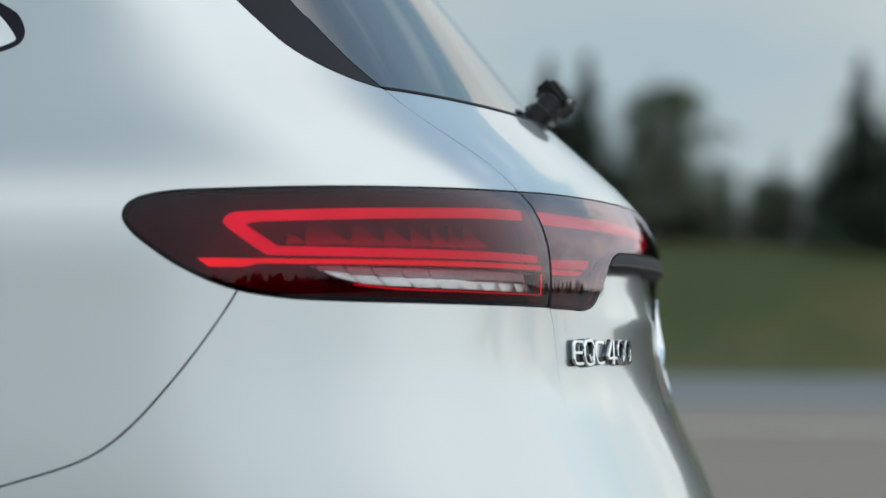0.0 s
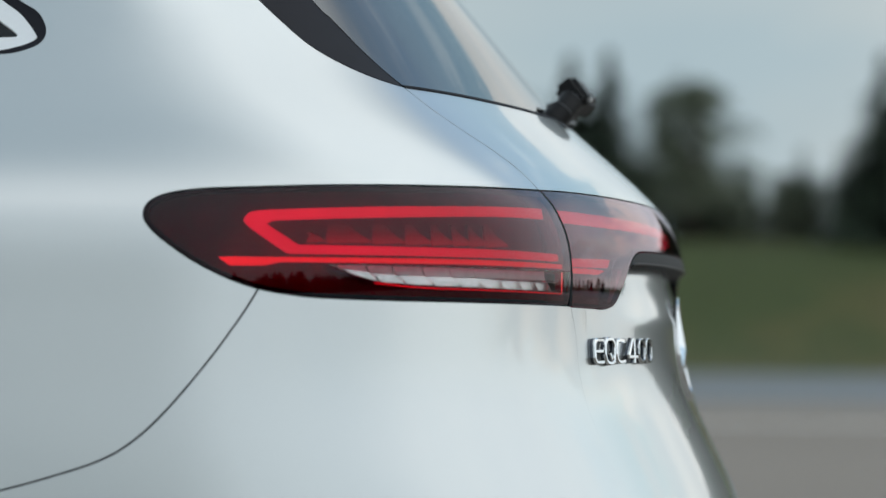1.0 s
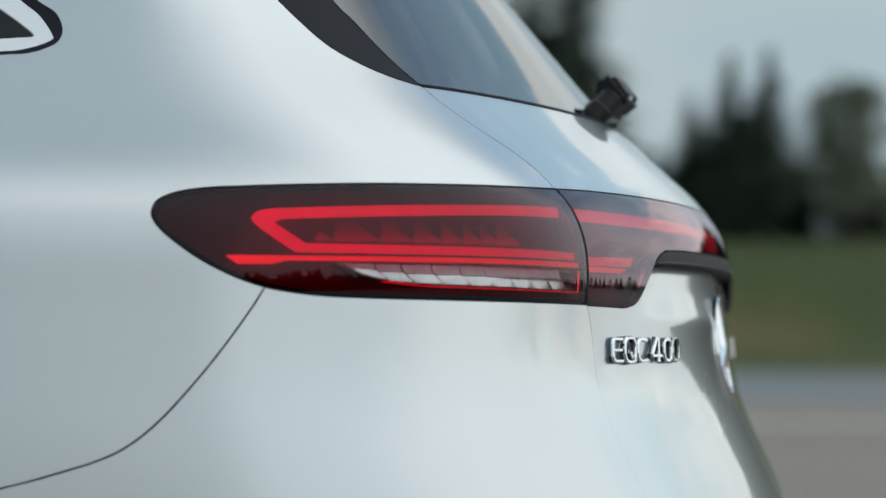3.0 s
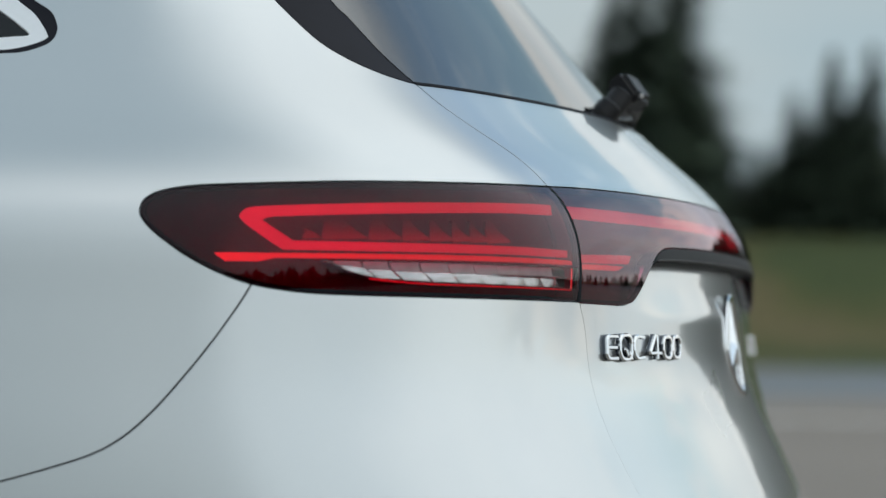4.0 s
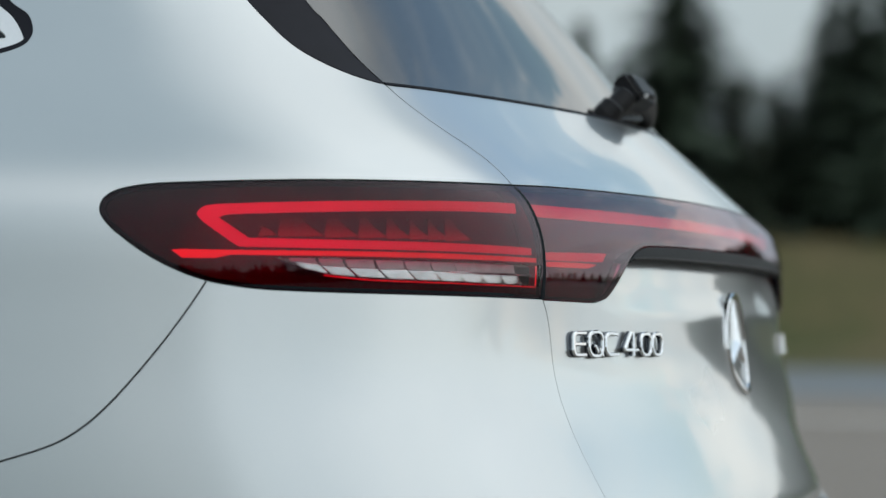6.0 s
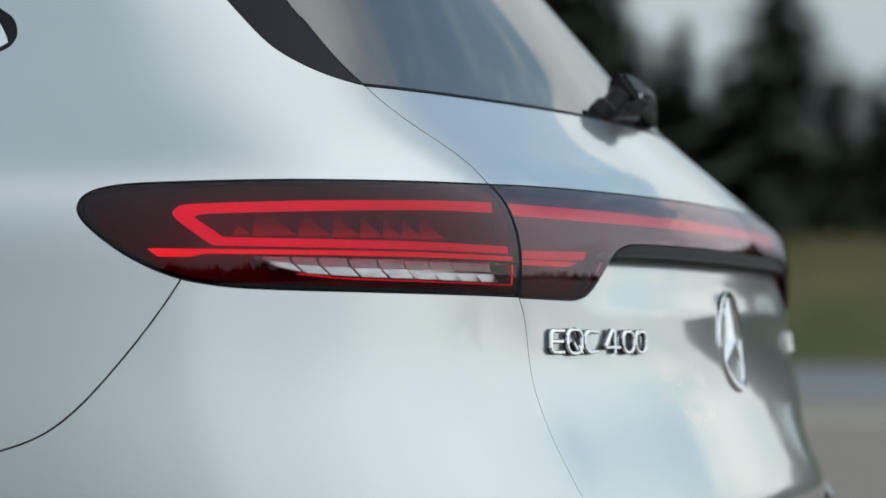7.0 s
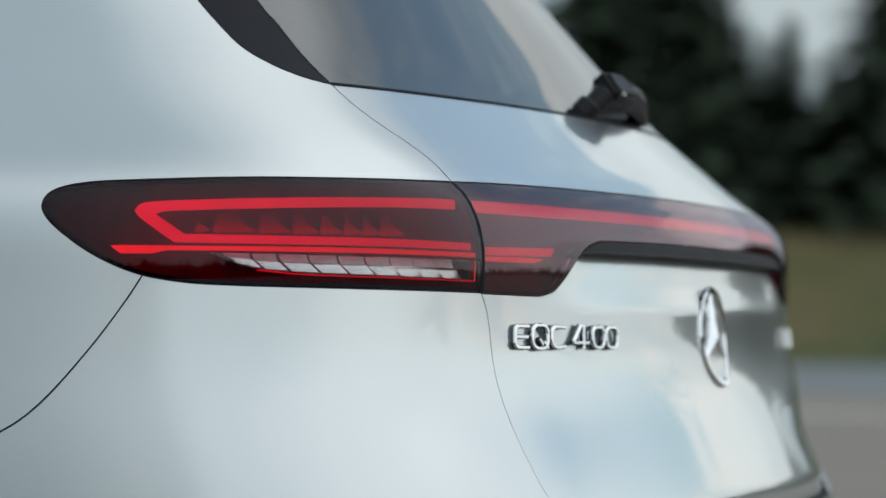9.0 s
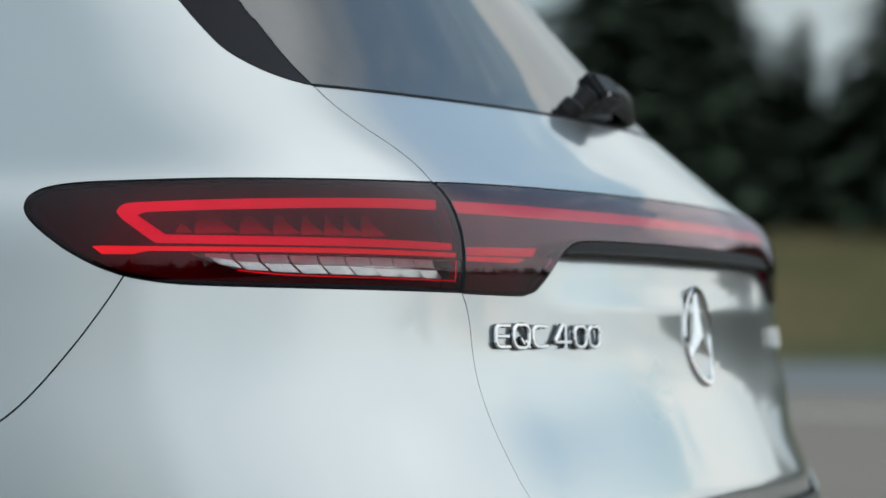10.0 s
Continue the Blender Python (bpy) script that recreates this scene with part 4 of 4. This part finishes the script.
def letters():
    e = arc(0.040, 0.75, 0.030, 0.18, 90, 180, 5) + arc(0.040, 0.25, 0.030, 0.18, 180, 270, 5)
    glyphs = [
        ([[(0.122, 0.93)] + e + [(0.122, 0.07)], [(0.01, 0.50), (0.114, 0.50)]], []),
        ([[(0.212, 0.44), (0.240, 0.18), (0.250, 0.34), (0.286, 0.02)]], [round_box(0.154, 0.288, 0.03, 0.98, 0.050, 0.34)]),
        ([[(0.446, 0.90)] + arc(0.370, 0.61, 0.050, 0.32, 90, 180, 6) + arc(0.370, 0.39, 0.050, 0.32, 180, 270, 6) + [(0.446, 0.10)]], []),
        ([[(0.622, 0.02), (0.622, 0.97), (0.596, 0.97), (0.524, 0.30), (0.524, 0.27), (0.676, 0.27)]], []),
        ([], [round_box(0.716, 0.838, 0.07, 0.93, 0.047, 0.30)]),
        ([], [round_box(0.864, 0.990, 0.07, 0.93, 0.047, 0.30)]),
    ]
    for opens, loops in glyphs:
        k = 0
        for line in opens:
            dense = []
            for p, q in zip(line, line[1:]):
                dense += [p]
            # lower sides coloured dark, in place of the ground their chrome would mirror
            sweep("letter_side", stroke(dense + [line[-1]]), 0.0021, 0.0031, DARK_SIDE, badge, "letter side, darkened for what its chrome mirrors", base=-0.001, chamfer=0.1)
            sweep("letter_stroke", stroke(dense + [line[-1]]), 0.0020, 0.0026, CHROME, badge, base=0.0022)
        for line in loops:
            sweep("letter_side", stroke(line[:-1]), 0.0021, 0.0031, DARK_SIDE, badge, "letter side, darkened for what its chrome mirrors", base=-0.001, closed=True, chamfer=0.1)
            sweep("letter_stroke", stroke(line[:-1]), 0.0020, 0.0026, CHROME, badge, base=0.0022, closed=True)


letters()

EM_U, EM_Z, EM_R = 15.00, 0.8985, 0.0565


def emblem_seat(z):
    """The emblem stands on the lean of the panel and on its fold."""
    return 0.0012 - 0.060 * (np.asarray(z, float) - 0.842)


emblem = sweep("emblem", [(EM_U + EM_R / 0.183 * math.sin(2 * math.pi * i / 64), EM_Z + EM_R * math.cos(2 * math.pi * i / 64)) for i in range(64)], 0.0042, 0.0058, CHROME, car, "round chrome emblem on the tailgate", base=-0.003, closed=True, lift=emblem_seat)


def emblem_spoke(turn):
    """One ridged arm of the star: a long four-sided pyramid lying on the panel."""
    o = skin([EM_U], [EM_Z])[0]
    n = skin_normal([EM_U], [EM_Z])[0]
    e1 = np.array([-n[1], n[0], 0.0]) * np.sign(n[0])
    e1 /= np.linalg.norm(e1)
    e2 = np.cross(n, e1)

    def at(r, a, h):
        q = o + e1 * r * math.sin(radians(a)) + e2 * r * math.cos(radians(a))
        return q + n * (h + emblem_seat(q[2]))

    v = [at(0, 0, -0.004), at(EM_R * 0.23, turn - 60, -0.002), at(EM_R * 0.985, turn - 1.5, 0.000), at(EM_R * 0.985, turn + 1.5, 0.000), at(EM_R * 0.23, turn + 60, -0.002),
         at(0, 0, 0.0068), at(EM_R * 0.97, turn, 0.0026)]
    mesh_object("spoke", v, [(0, 4, 3, 2, 1), (5, 6, 2, 1)[::-1], (5, 4, 3, 6)[::-1], (6, 3, 2)[::-1], (0, 1, 5)[::-1], (0, 5, 4)[::-1]], CHROME, emblem, "ridged chrome spoke")


for a in (0, 120, 240):
    emblem_spoke(a)

badge_right = new("drive_badge", None)
badge_right.parent = car
tagged(badge_right, "small raised chrome lettering")
for i in range(6):
    u = 17.42 + i * 0.165
    sweep("letter_bar", [(u, 0.8845), (u, 0.897), (u, 0.9100)], 0.0055, 0.0042, CHROME, badge_right, lift=emblem_seat)

# ---- rear wiper ----
wiper = new("rear_wiper", None)
wiper.parent = car
tagged(wiper, "folded black rear wiper at the window's foot")


def block(name, at, size, turn, mat, parent, label="", bevel=0.004):
    bm = bmesh.new()
    m = Matrix.Translation(at) @ Euler([radians(a) for a in turn]).to_matrix().to_4x4() @ Matrix.Diagonal((*size, 1))
    bmesh.ops.create_cube(bm, size=1.0, matrix=m)
    bmesh.ops.bevel(bm, geom=bm.edges[:], offset=bevel, segments=3, affect="EDGES")
    return part(name, bm, mat, parent, label, smooth=False)


def rod(name, p0, p1, r0, r1, mat, parent, label="", seg=24):
    bm = bmesh.new()
    p0, p1 = Vector(p0), Vector(p1)
    axis = (p1 - p0).normalized()
    side = axis.orthogonal().normalized()
    rings = []
    for t, k in ((0, 0.78), (0.08, 1), (0.92, 1), (1, 0.78)):
        p, r = p0.lerp(p1, t), (r0 + (r1 - r0) * t) * k
        rings.append([bm.verts.new(p + r * (math.cos(2 * math.pi * i / seg) * side + math.sin(2 * math.pi * i / seg) * axis.cross(side))) for i in range(seg)])
    for a, b in zip(rings, rings[1:]):
        for i in range(seg):
            bm.faces.new((a[i], a[(i + 1) % seg], b[(i + 1) % seg], b[i]))
    bm.faces.new(rings[0][::-1])
    bm.faces.new(rings[-1])
    return part(name, bm, mat, parent, label, smooth=False)


rod("pivot", (-0.164, -0.084, 1.154), (-0.144, -0.072, 1.179), 0.0165, 0.0150, PLASTIC, wiper, "round pivot cap")
rod("collar", (-0.153, -0.069, 1.165), (-0.135, -0.047, 1.193), 0.013, 0.0150, PLASTIC, wiper)
block("arm_head", (-0.133, -0.018, 1.197), (0.030, 0.052, 0.040), (-6, -38, -8), PLASTIC, wiper, "chunky arm head", 0.006)
block("arm_foot", (-0.157, 0.010, 1.175), (0.034, 0.120, 0.030), (4, -30, -6), PLASTIC, wiper, "solid foot of the arm on the panel", 0.008)
# bright stud added in place of a glint on the arm head
rod("glint_stud", (-0.119, -0.030, 1.1935), (-0.114, -0.033, 1.1925), 0.0024, 0.0022, SATIN, wiper, "small bright stud standing in for a glint")


def wiper_arm():
    """The arm falls in an arc from its head to the foot of the window."""
    bm = bmesh.new()
    rings = []
    for i in range(9):
        t = i / 8
        y = 0.012 + 0.245 * t
        c = Vector((-0.140 - 0.036 * t * t, y, 1.199 + 0.006 * math.sin(math.pi * t) - 0.026 * t))
        h, w = 0.026 * (1 - t ** 1.8) + 0.009, 0.028 - 0.012 * t
        up, out = Vector((0.55, 0, 0.83)), Vector((0.83, 0, -0.55))
        rings.append([bm.verts.new(c + up * a * h * 0.5 + out * b * w * 0.5) for a, b in ((-1, -1), (0.5, -1), (1, -0.5), (1, 0.5), (0.5, 1), (-1, 1))])
    for a, b in zip(rings, rings[1:]):
        for i in range(6):
            bm.faces.new((a[i], a[(i + 1) % 6], b[(i + 1) % 6], b[i]))
    bm.faces.new(rings[0][::-1])
    bm.faces.new(rings[-1])
    bmesh.ops.recalc_face_normals(bm, faces=bm.faces[:])
    part("arm", bm, PLASTIC, wiper, "tapering wiper arm")


wiper_arm()
rod("blade", (-0.180, 0.24, 1.172), (-0.232, 0.48, 1.172), 0.006, 0.004, PLASTIC, wiper, "rubber wiper blade", 12)

# ---- ground ----
TURN = radians(4.8)


def ground_z(v, x=0.0):
    """Height of the ground by the distance v behind the car: flat asphalt, then a grassy bank."""
    return 4.0 * float(step(76.5, 97.0, np.array([v]))[0]) * float(step(58.0, 44.0, np.array([x]))[0])


def build_ground():
    vs = [-2500, -400, -90, -40, -20, -10, -4, 0, 4, 10, 20, 29.2, 29.5, 40.5, 60, 76, 77.5, 79, 81, 83, 85, 87, 89, 91, 93, 95, 97, 100, 130, 400, 3000]
    xs = [-2500, -400, -150, -80] + list(range(-60, 61, 4)) + [80, 150, 400, 2500]
    verts, faces, mats = [], [], []
    for v in vs:
        for x in xs:
            h = ground_z(v, x)
            if 78 < v < 140:
                h += 0.25 * noise.noise(Vector((x * 0.13, v * 0.2, 0)))
            verts.append((x * math.cos(TURN) - v * math.sin(TURN), x * math.sin(TURN) + v * math.cos(TURN), h))
    n = len(xs)
    for i in range(len(vs) - 1):
        for j in range(n - 1):
            faces.append((i * n + j, i * n + j + 1, (i + 1) * n + j + 1, (i + 1) * n + j))
            mid = (vs[i] + vs[i + 1]) / 2
            mats.append(2 if mid > 76 else 1 if mid > 40.5 else 0)
    ob = mesh_object("ground", verts, faces, ASPHALT, smooth=True)
    ob.data.materials.append(ROAD)
    ob.data.materials.append(GRASS)
    ob.data.polygons.foreach_set("material_index", mats)
    tagged(ob, "worn grey asphalt apron, a darker road and a grassy bank", "ground", kind="structure")


build_ground()

bm = bmesh.new()
bmesh.ops.create_cube(bm, size=1.0, matrix=Matrix.Rotation(TURN, 4, "Z") @ Matrix.Translation((0, 29.4, 0.004)) @ Matrix.Diagonal((240, 0.34, 0.008, 1)))
line = part("road_line", bm, LINE, None, "faded pale line painted on the asphalt", smooth=False)
tagged(line, category="road marking", kind="structure")


# ---- trees ----
def add_card(verts, faces, c, a, b):
    k = len(verts)
    verts += [c - a - b, c + a - b * 0.6, c + a * 1.15 + b, c - a * 0.8 + b * 0.9]
    faces.append((k, k + 1, k + 2, k + 3))


def trunk_mesh(h, r, lean, rng, limbs):
    bm = bmesh.new()

    def tube(p0, p1, r0, r1, seg=7):
        axis = (p1 - p0).normalized()
        side = axis.orthogonal().normalized()
        rings = []
        for p, rr in ((p0, r0), (p1, r1)):
            rings.append([bm.verts.new(p + rr * (math.cos(2 * math.pi * i / seg) * side + math.sin(2 * math.pi * i / seg) * axis.cross(side))) for i in range(seg)])
        for i in range(seg):
            bm.faces.new((rings[0][i], rings[0][(i + 1) % seg], rings[1][(i + 1) % seg], rings[1][i]))
        bm.faces.new(rings[1])

    p = Vector((0, 0, -0.3))
    n = 6
    for i in range(n):
        q = Vector((lean * (i + 1) / n + rng.uniform(-0.05, 0.05), rng.uniform(-0.05, 0.05), h * (i + 1) / n))
        tube(p, q, r * (1 - i / n) + 0.01, r * (1 - (i + 1) / n) + 0.01)
        p = q
    for d, base, tip, rr in limbs:
        tube(base, tip, rr, rr * 0.3, 5)
    return bm


def spruce(seed, h, w):
    rng = random.Random(seed)
    tree = thing("spruce_tree", "tall dark green spruce at the wood's edge", "tree", "trees of the wood")
    verts, faces, limbs = [], [], []
    levels = int(h * 4.4)
    for i in range(levels):
        f = i / (levels - 1)
        z = h * (0.06 + 0.94 * f)
        reach = w * 0.5 * (1 - f) ** 0.85 * rng.uniform(0.75, 1.12) + 0.06
        for k in range(max(5, int(16 * (1 - f)) + 4)):
            a = rng.uniform(0, 2 * math.pi)
            rr = reach * rng.uniform(0.6, 1.15)
            out = Vector((math.cos(a), math.sin(a), 0))
            if k < 2 and f < 0.85:
                limbs.append((0, Vector((0, 0, z)), Vector((0, 0, z - 0.14 * rr)) + out * rr * 0.9, 0.03 * (1 - f) + 0.008))
            for s in range(5):
                t = (s + 0.7) / 5
                c = Vector((0, 0, z - 0.22 * rr * t * t - rng.uniform(0, 0.1))) + out * rr * t
                size = (0.11 + 0.15 * (1 - f)) * (1.15 - 0.5 * t) * rng.uniform(0.7, 1.3)
                side = Vector((-out.y, out.x, rng.uniform(-0.3, 0.3))) * size
                add_card(verts, faces, c, side, (out + Vector((0, 0, rng.uniform(-0.7, -0.1)))) * size * 1.2)
    part("trunk", trunk_mesh(h, 0.035 * h * 0.5 + 0.05, 0.0, rng, limbs), BARK, tree, "grey-brown trunk")
    mesh_object("crown", verts, faces, NEEDLES, tree, "dark green needles")
    return tree


def broadleaf(seed, h, w):
    rng = random.Random(seed)
    tree = thing("birch_tree", "leafy grey-green birch with a loose airy crown", "tree", "trees of the wood")
    verts, faces, limbs = [], [], []
    clumps = []
    for i in range(70):
        f = rng.uniform(0.22, 1.0)
        a = rng.uniform(0, 2 * math.pi)
        r = w * 0.5 * min(1.0, 0.55 + f) * (1.0 if f < 0.45 else ((1.02 - f) / 0.57) ** 0.7) * rng.uniform(0.0, 1.0)
        c = Vector((math.cos(a) * r, math.sin(a) * r, h * f))
        clumps.append((c, rng.uniform(0.30, 0.70) * w * 0.20))
        limbs.append((0, Vector((0, 0, h * f * 0.72)), c, 0.02 + 0.02 * (1 - f)))
    for c, r in clumps:
        for k in range(26):
            d = Vector((rng.gauss(0, 1), rng.gauss(0, 1), rng.gauss(0, 0.8)))
            p = c + d * r * 0.62
            a = Vector((rng.uniform(-1, 1), rng.uniform(-1, 1), rng.uniform(-1, 1))).normalized() * rng.uniform(0.06, 0.12)
            add_card(verts, faces, p, a, a.orthogonal().normalized() * a.length * rng.uniform(0.6, 1.0))
    part("trunk", trunk_mesh(h * 0.95, 0.09, rng.uniform(-0.3, 0.3), rng, limbs), BARK, tree, "pale branching trunk")
    mesh_object("crown", verts, faces, LEAVES, tree, "loose grey-green leaves")
    return tree


def ground_at(x, y):
    v = -x * math.sin(TURN) + y * math.cos(TURN)
    return ground_z(v, x * math.cos(TURN) + y * math.sin(TURN))


def plant(x, y, model, scale, turn, wide=1.0):
    m = Matrix.Translation((x, y, ground_at(x, y) - 0.05)) @ Matrix.Rotation(turn, 4, "Z")
    ob = copy_thing(model, m)
    ob.scale = (scale * wide, scale * wide, scale)
    return ob


MODELS = [spruce(1, 10.0, 4.6), spruce(2, 10.0, 5.6), spruce(3, 10.0, 3.6), broadleaf(4, 7.0, 4.2), broadleaf(5, 7.0, 5.0)]
rng = random.Random(11)
# the trees that stand out against the sky: place, kind, height of the top above the bank
NAMED = [(2.5, 95, 1, 5.9), (4.4, 97, 1, 6.4), (3.4, 94.5, 1, 3.6), (-3.4, 95, 3, 5.4), (-4.3, 97, 4, 4.9), (-6.05, 95, 0, 5.9), (-7.3, 95.5, 0, 5.8), (-6.7, 97, 1, 4.7), (-7.9, 97, 1, 4.2), (-8.6, 96, 0, 4.6),
         (-12.2, 95, 1, 10.0), (-13.6, 96, 0, 9.6), (-14.6, 97, 1, 8.0), (-19.0, 94.5, 1, 10.2), (-17.4, 97, 3, 5.6), (-16.4, 98, 0, 5.4), (-18.0, 98, 1, 5.0), (-25.0, 94, 0, 11.5), (-26.8, 95, 1, 12.5), (-28.8, 95, 1, 13.0), (-23.4, 97, 2, 6.5), (-22.3, 95, 1, 6.9), (-21.3, 96.5, 0, 5.8)]
for x, y, kind, top in NAMED:
    plant(x, y, MODELS[kind], top / (10.0 if kind < 3 else 7.6), rng.uniform(0, 6.28), 1.2 if -14 < x < -12 else 1.55)
# bushes along the foot of the wood, then the wood behind
for i in range(60):
    plant(-34 + i * 0.72 + rng.uniform(-0.3, 0.3), rng.uniform(95.5, 98), MODELS[rng.choice([3, 4, 4, 1])], rng.uniform(0.16, 0.30), rng.uniform(0, 6.28), 1.5)
for i in range(70):
    x = -34 + i * 0.62 + rng.uniform(-0.4, 0.4)
    low = 2.7 if -2.8 < x < 1.4 else 3.6 if x > -8 else 4.0 if x > -11.5 else 4.6
    plant(x, rng.uniform(98, 103), MODELS[rng.choice([0, 1, 3, 4, 1])], low * rng.uniform(0.8, 1.25) / 10.0, rng.uniform(0, 6.28))
for i in range(16):
    x = -34 + i * 1.7 + rng.uniform(-0.6, 0.6)
    if x < -18.5 or -15.5 < x < -12:
        plant(x, rng.uniform(100, 108), MODELS[rng.choice([0, 1, 1])], rng.uniform(0.52, 0.80), rng.uniform(0, 6.28))
for i in range(76):
    t = i / 75
    kind = rng.choice([0, 1, 3, 4, 4])
    tall = (0.84 - 0.49 * t) * rng.uniform(0.9, 1.12) * (1.0 if kind < 3 else 1.2)
    plant(6 + 32 * t + rng.uniform(-0.7, 0.7), 97 - 9 * t + rng.uniform(-2, 3), MODELS[kind], tall, rng.uniform(0, 6.28), 1.9 if kind < 3 else 1.4)
# the tree line behind the car's tail
for i in range(84):
    a, kind = radians(-58 + i * 1.42 + rng.uniform(-0.5, 0.5)), rng.choice([0, 1, 3, 4, 4])
    tall = (3.0 if i > 65 else 2.1 if i > 44 else 3.9) * rng.uniform(0.85, 1.08) / (10.0 if kind < 3 else 7.6)
    plant(88 * math.cos(a), 88 * math.sin(a) - 4, MODELS[kind], tall, rng.uniform(0, 6.28), 1.9 if kind < 3 else 1.5)
# the wood across the apron, behind the camera
for i in range(120):
    deg = -150 + i * 1.4
    a, far = radians(deg + rng.uniform(-0.6, 0.6)), rng.uniform(60, 68)
    tall = 8.6 if deg < -35 else 3.4 if deg < -12 else 2.4
    plant(far * math.cos(a), far * math.sin(a), MODELS[rng.choice([0, 1, 4, 4])], tall * rng.uniform(0.78, 1.08) / 10.0, rng.uniform(0, 6.28), 1.8)
for o in MODELS:
    for c in o.children:
        bpy.data.objects.remove(c)
    bpy.data.objects.remove(o)
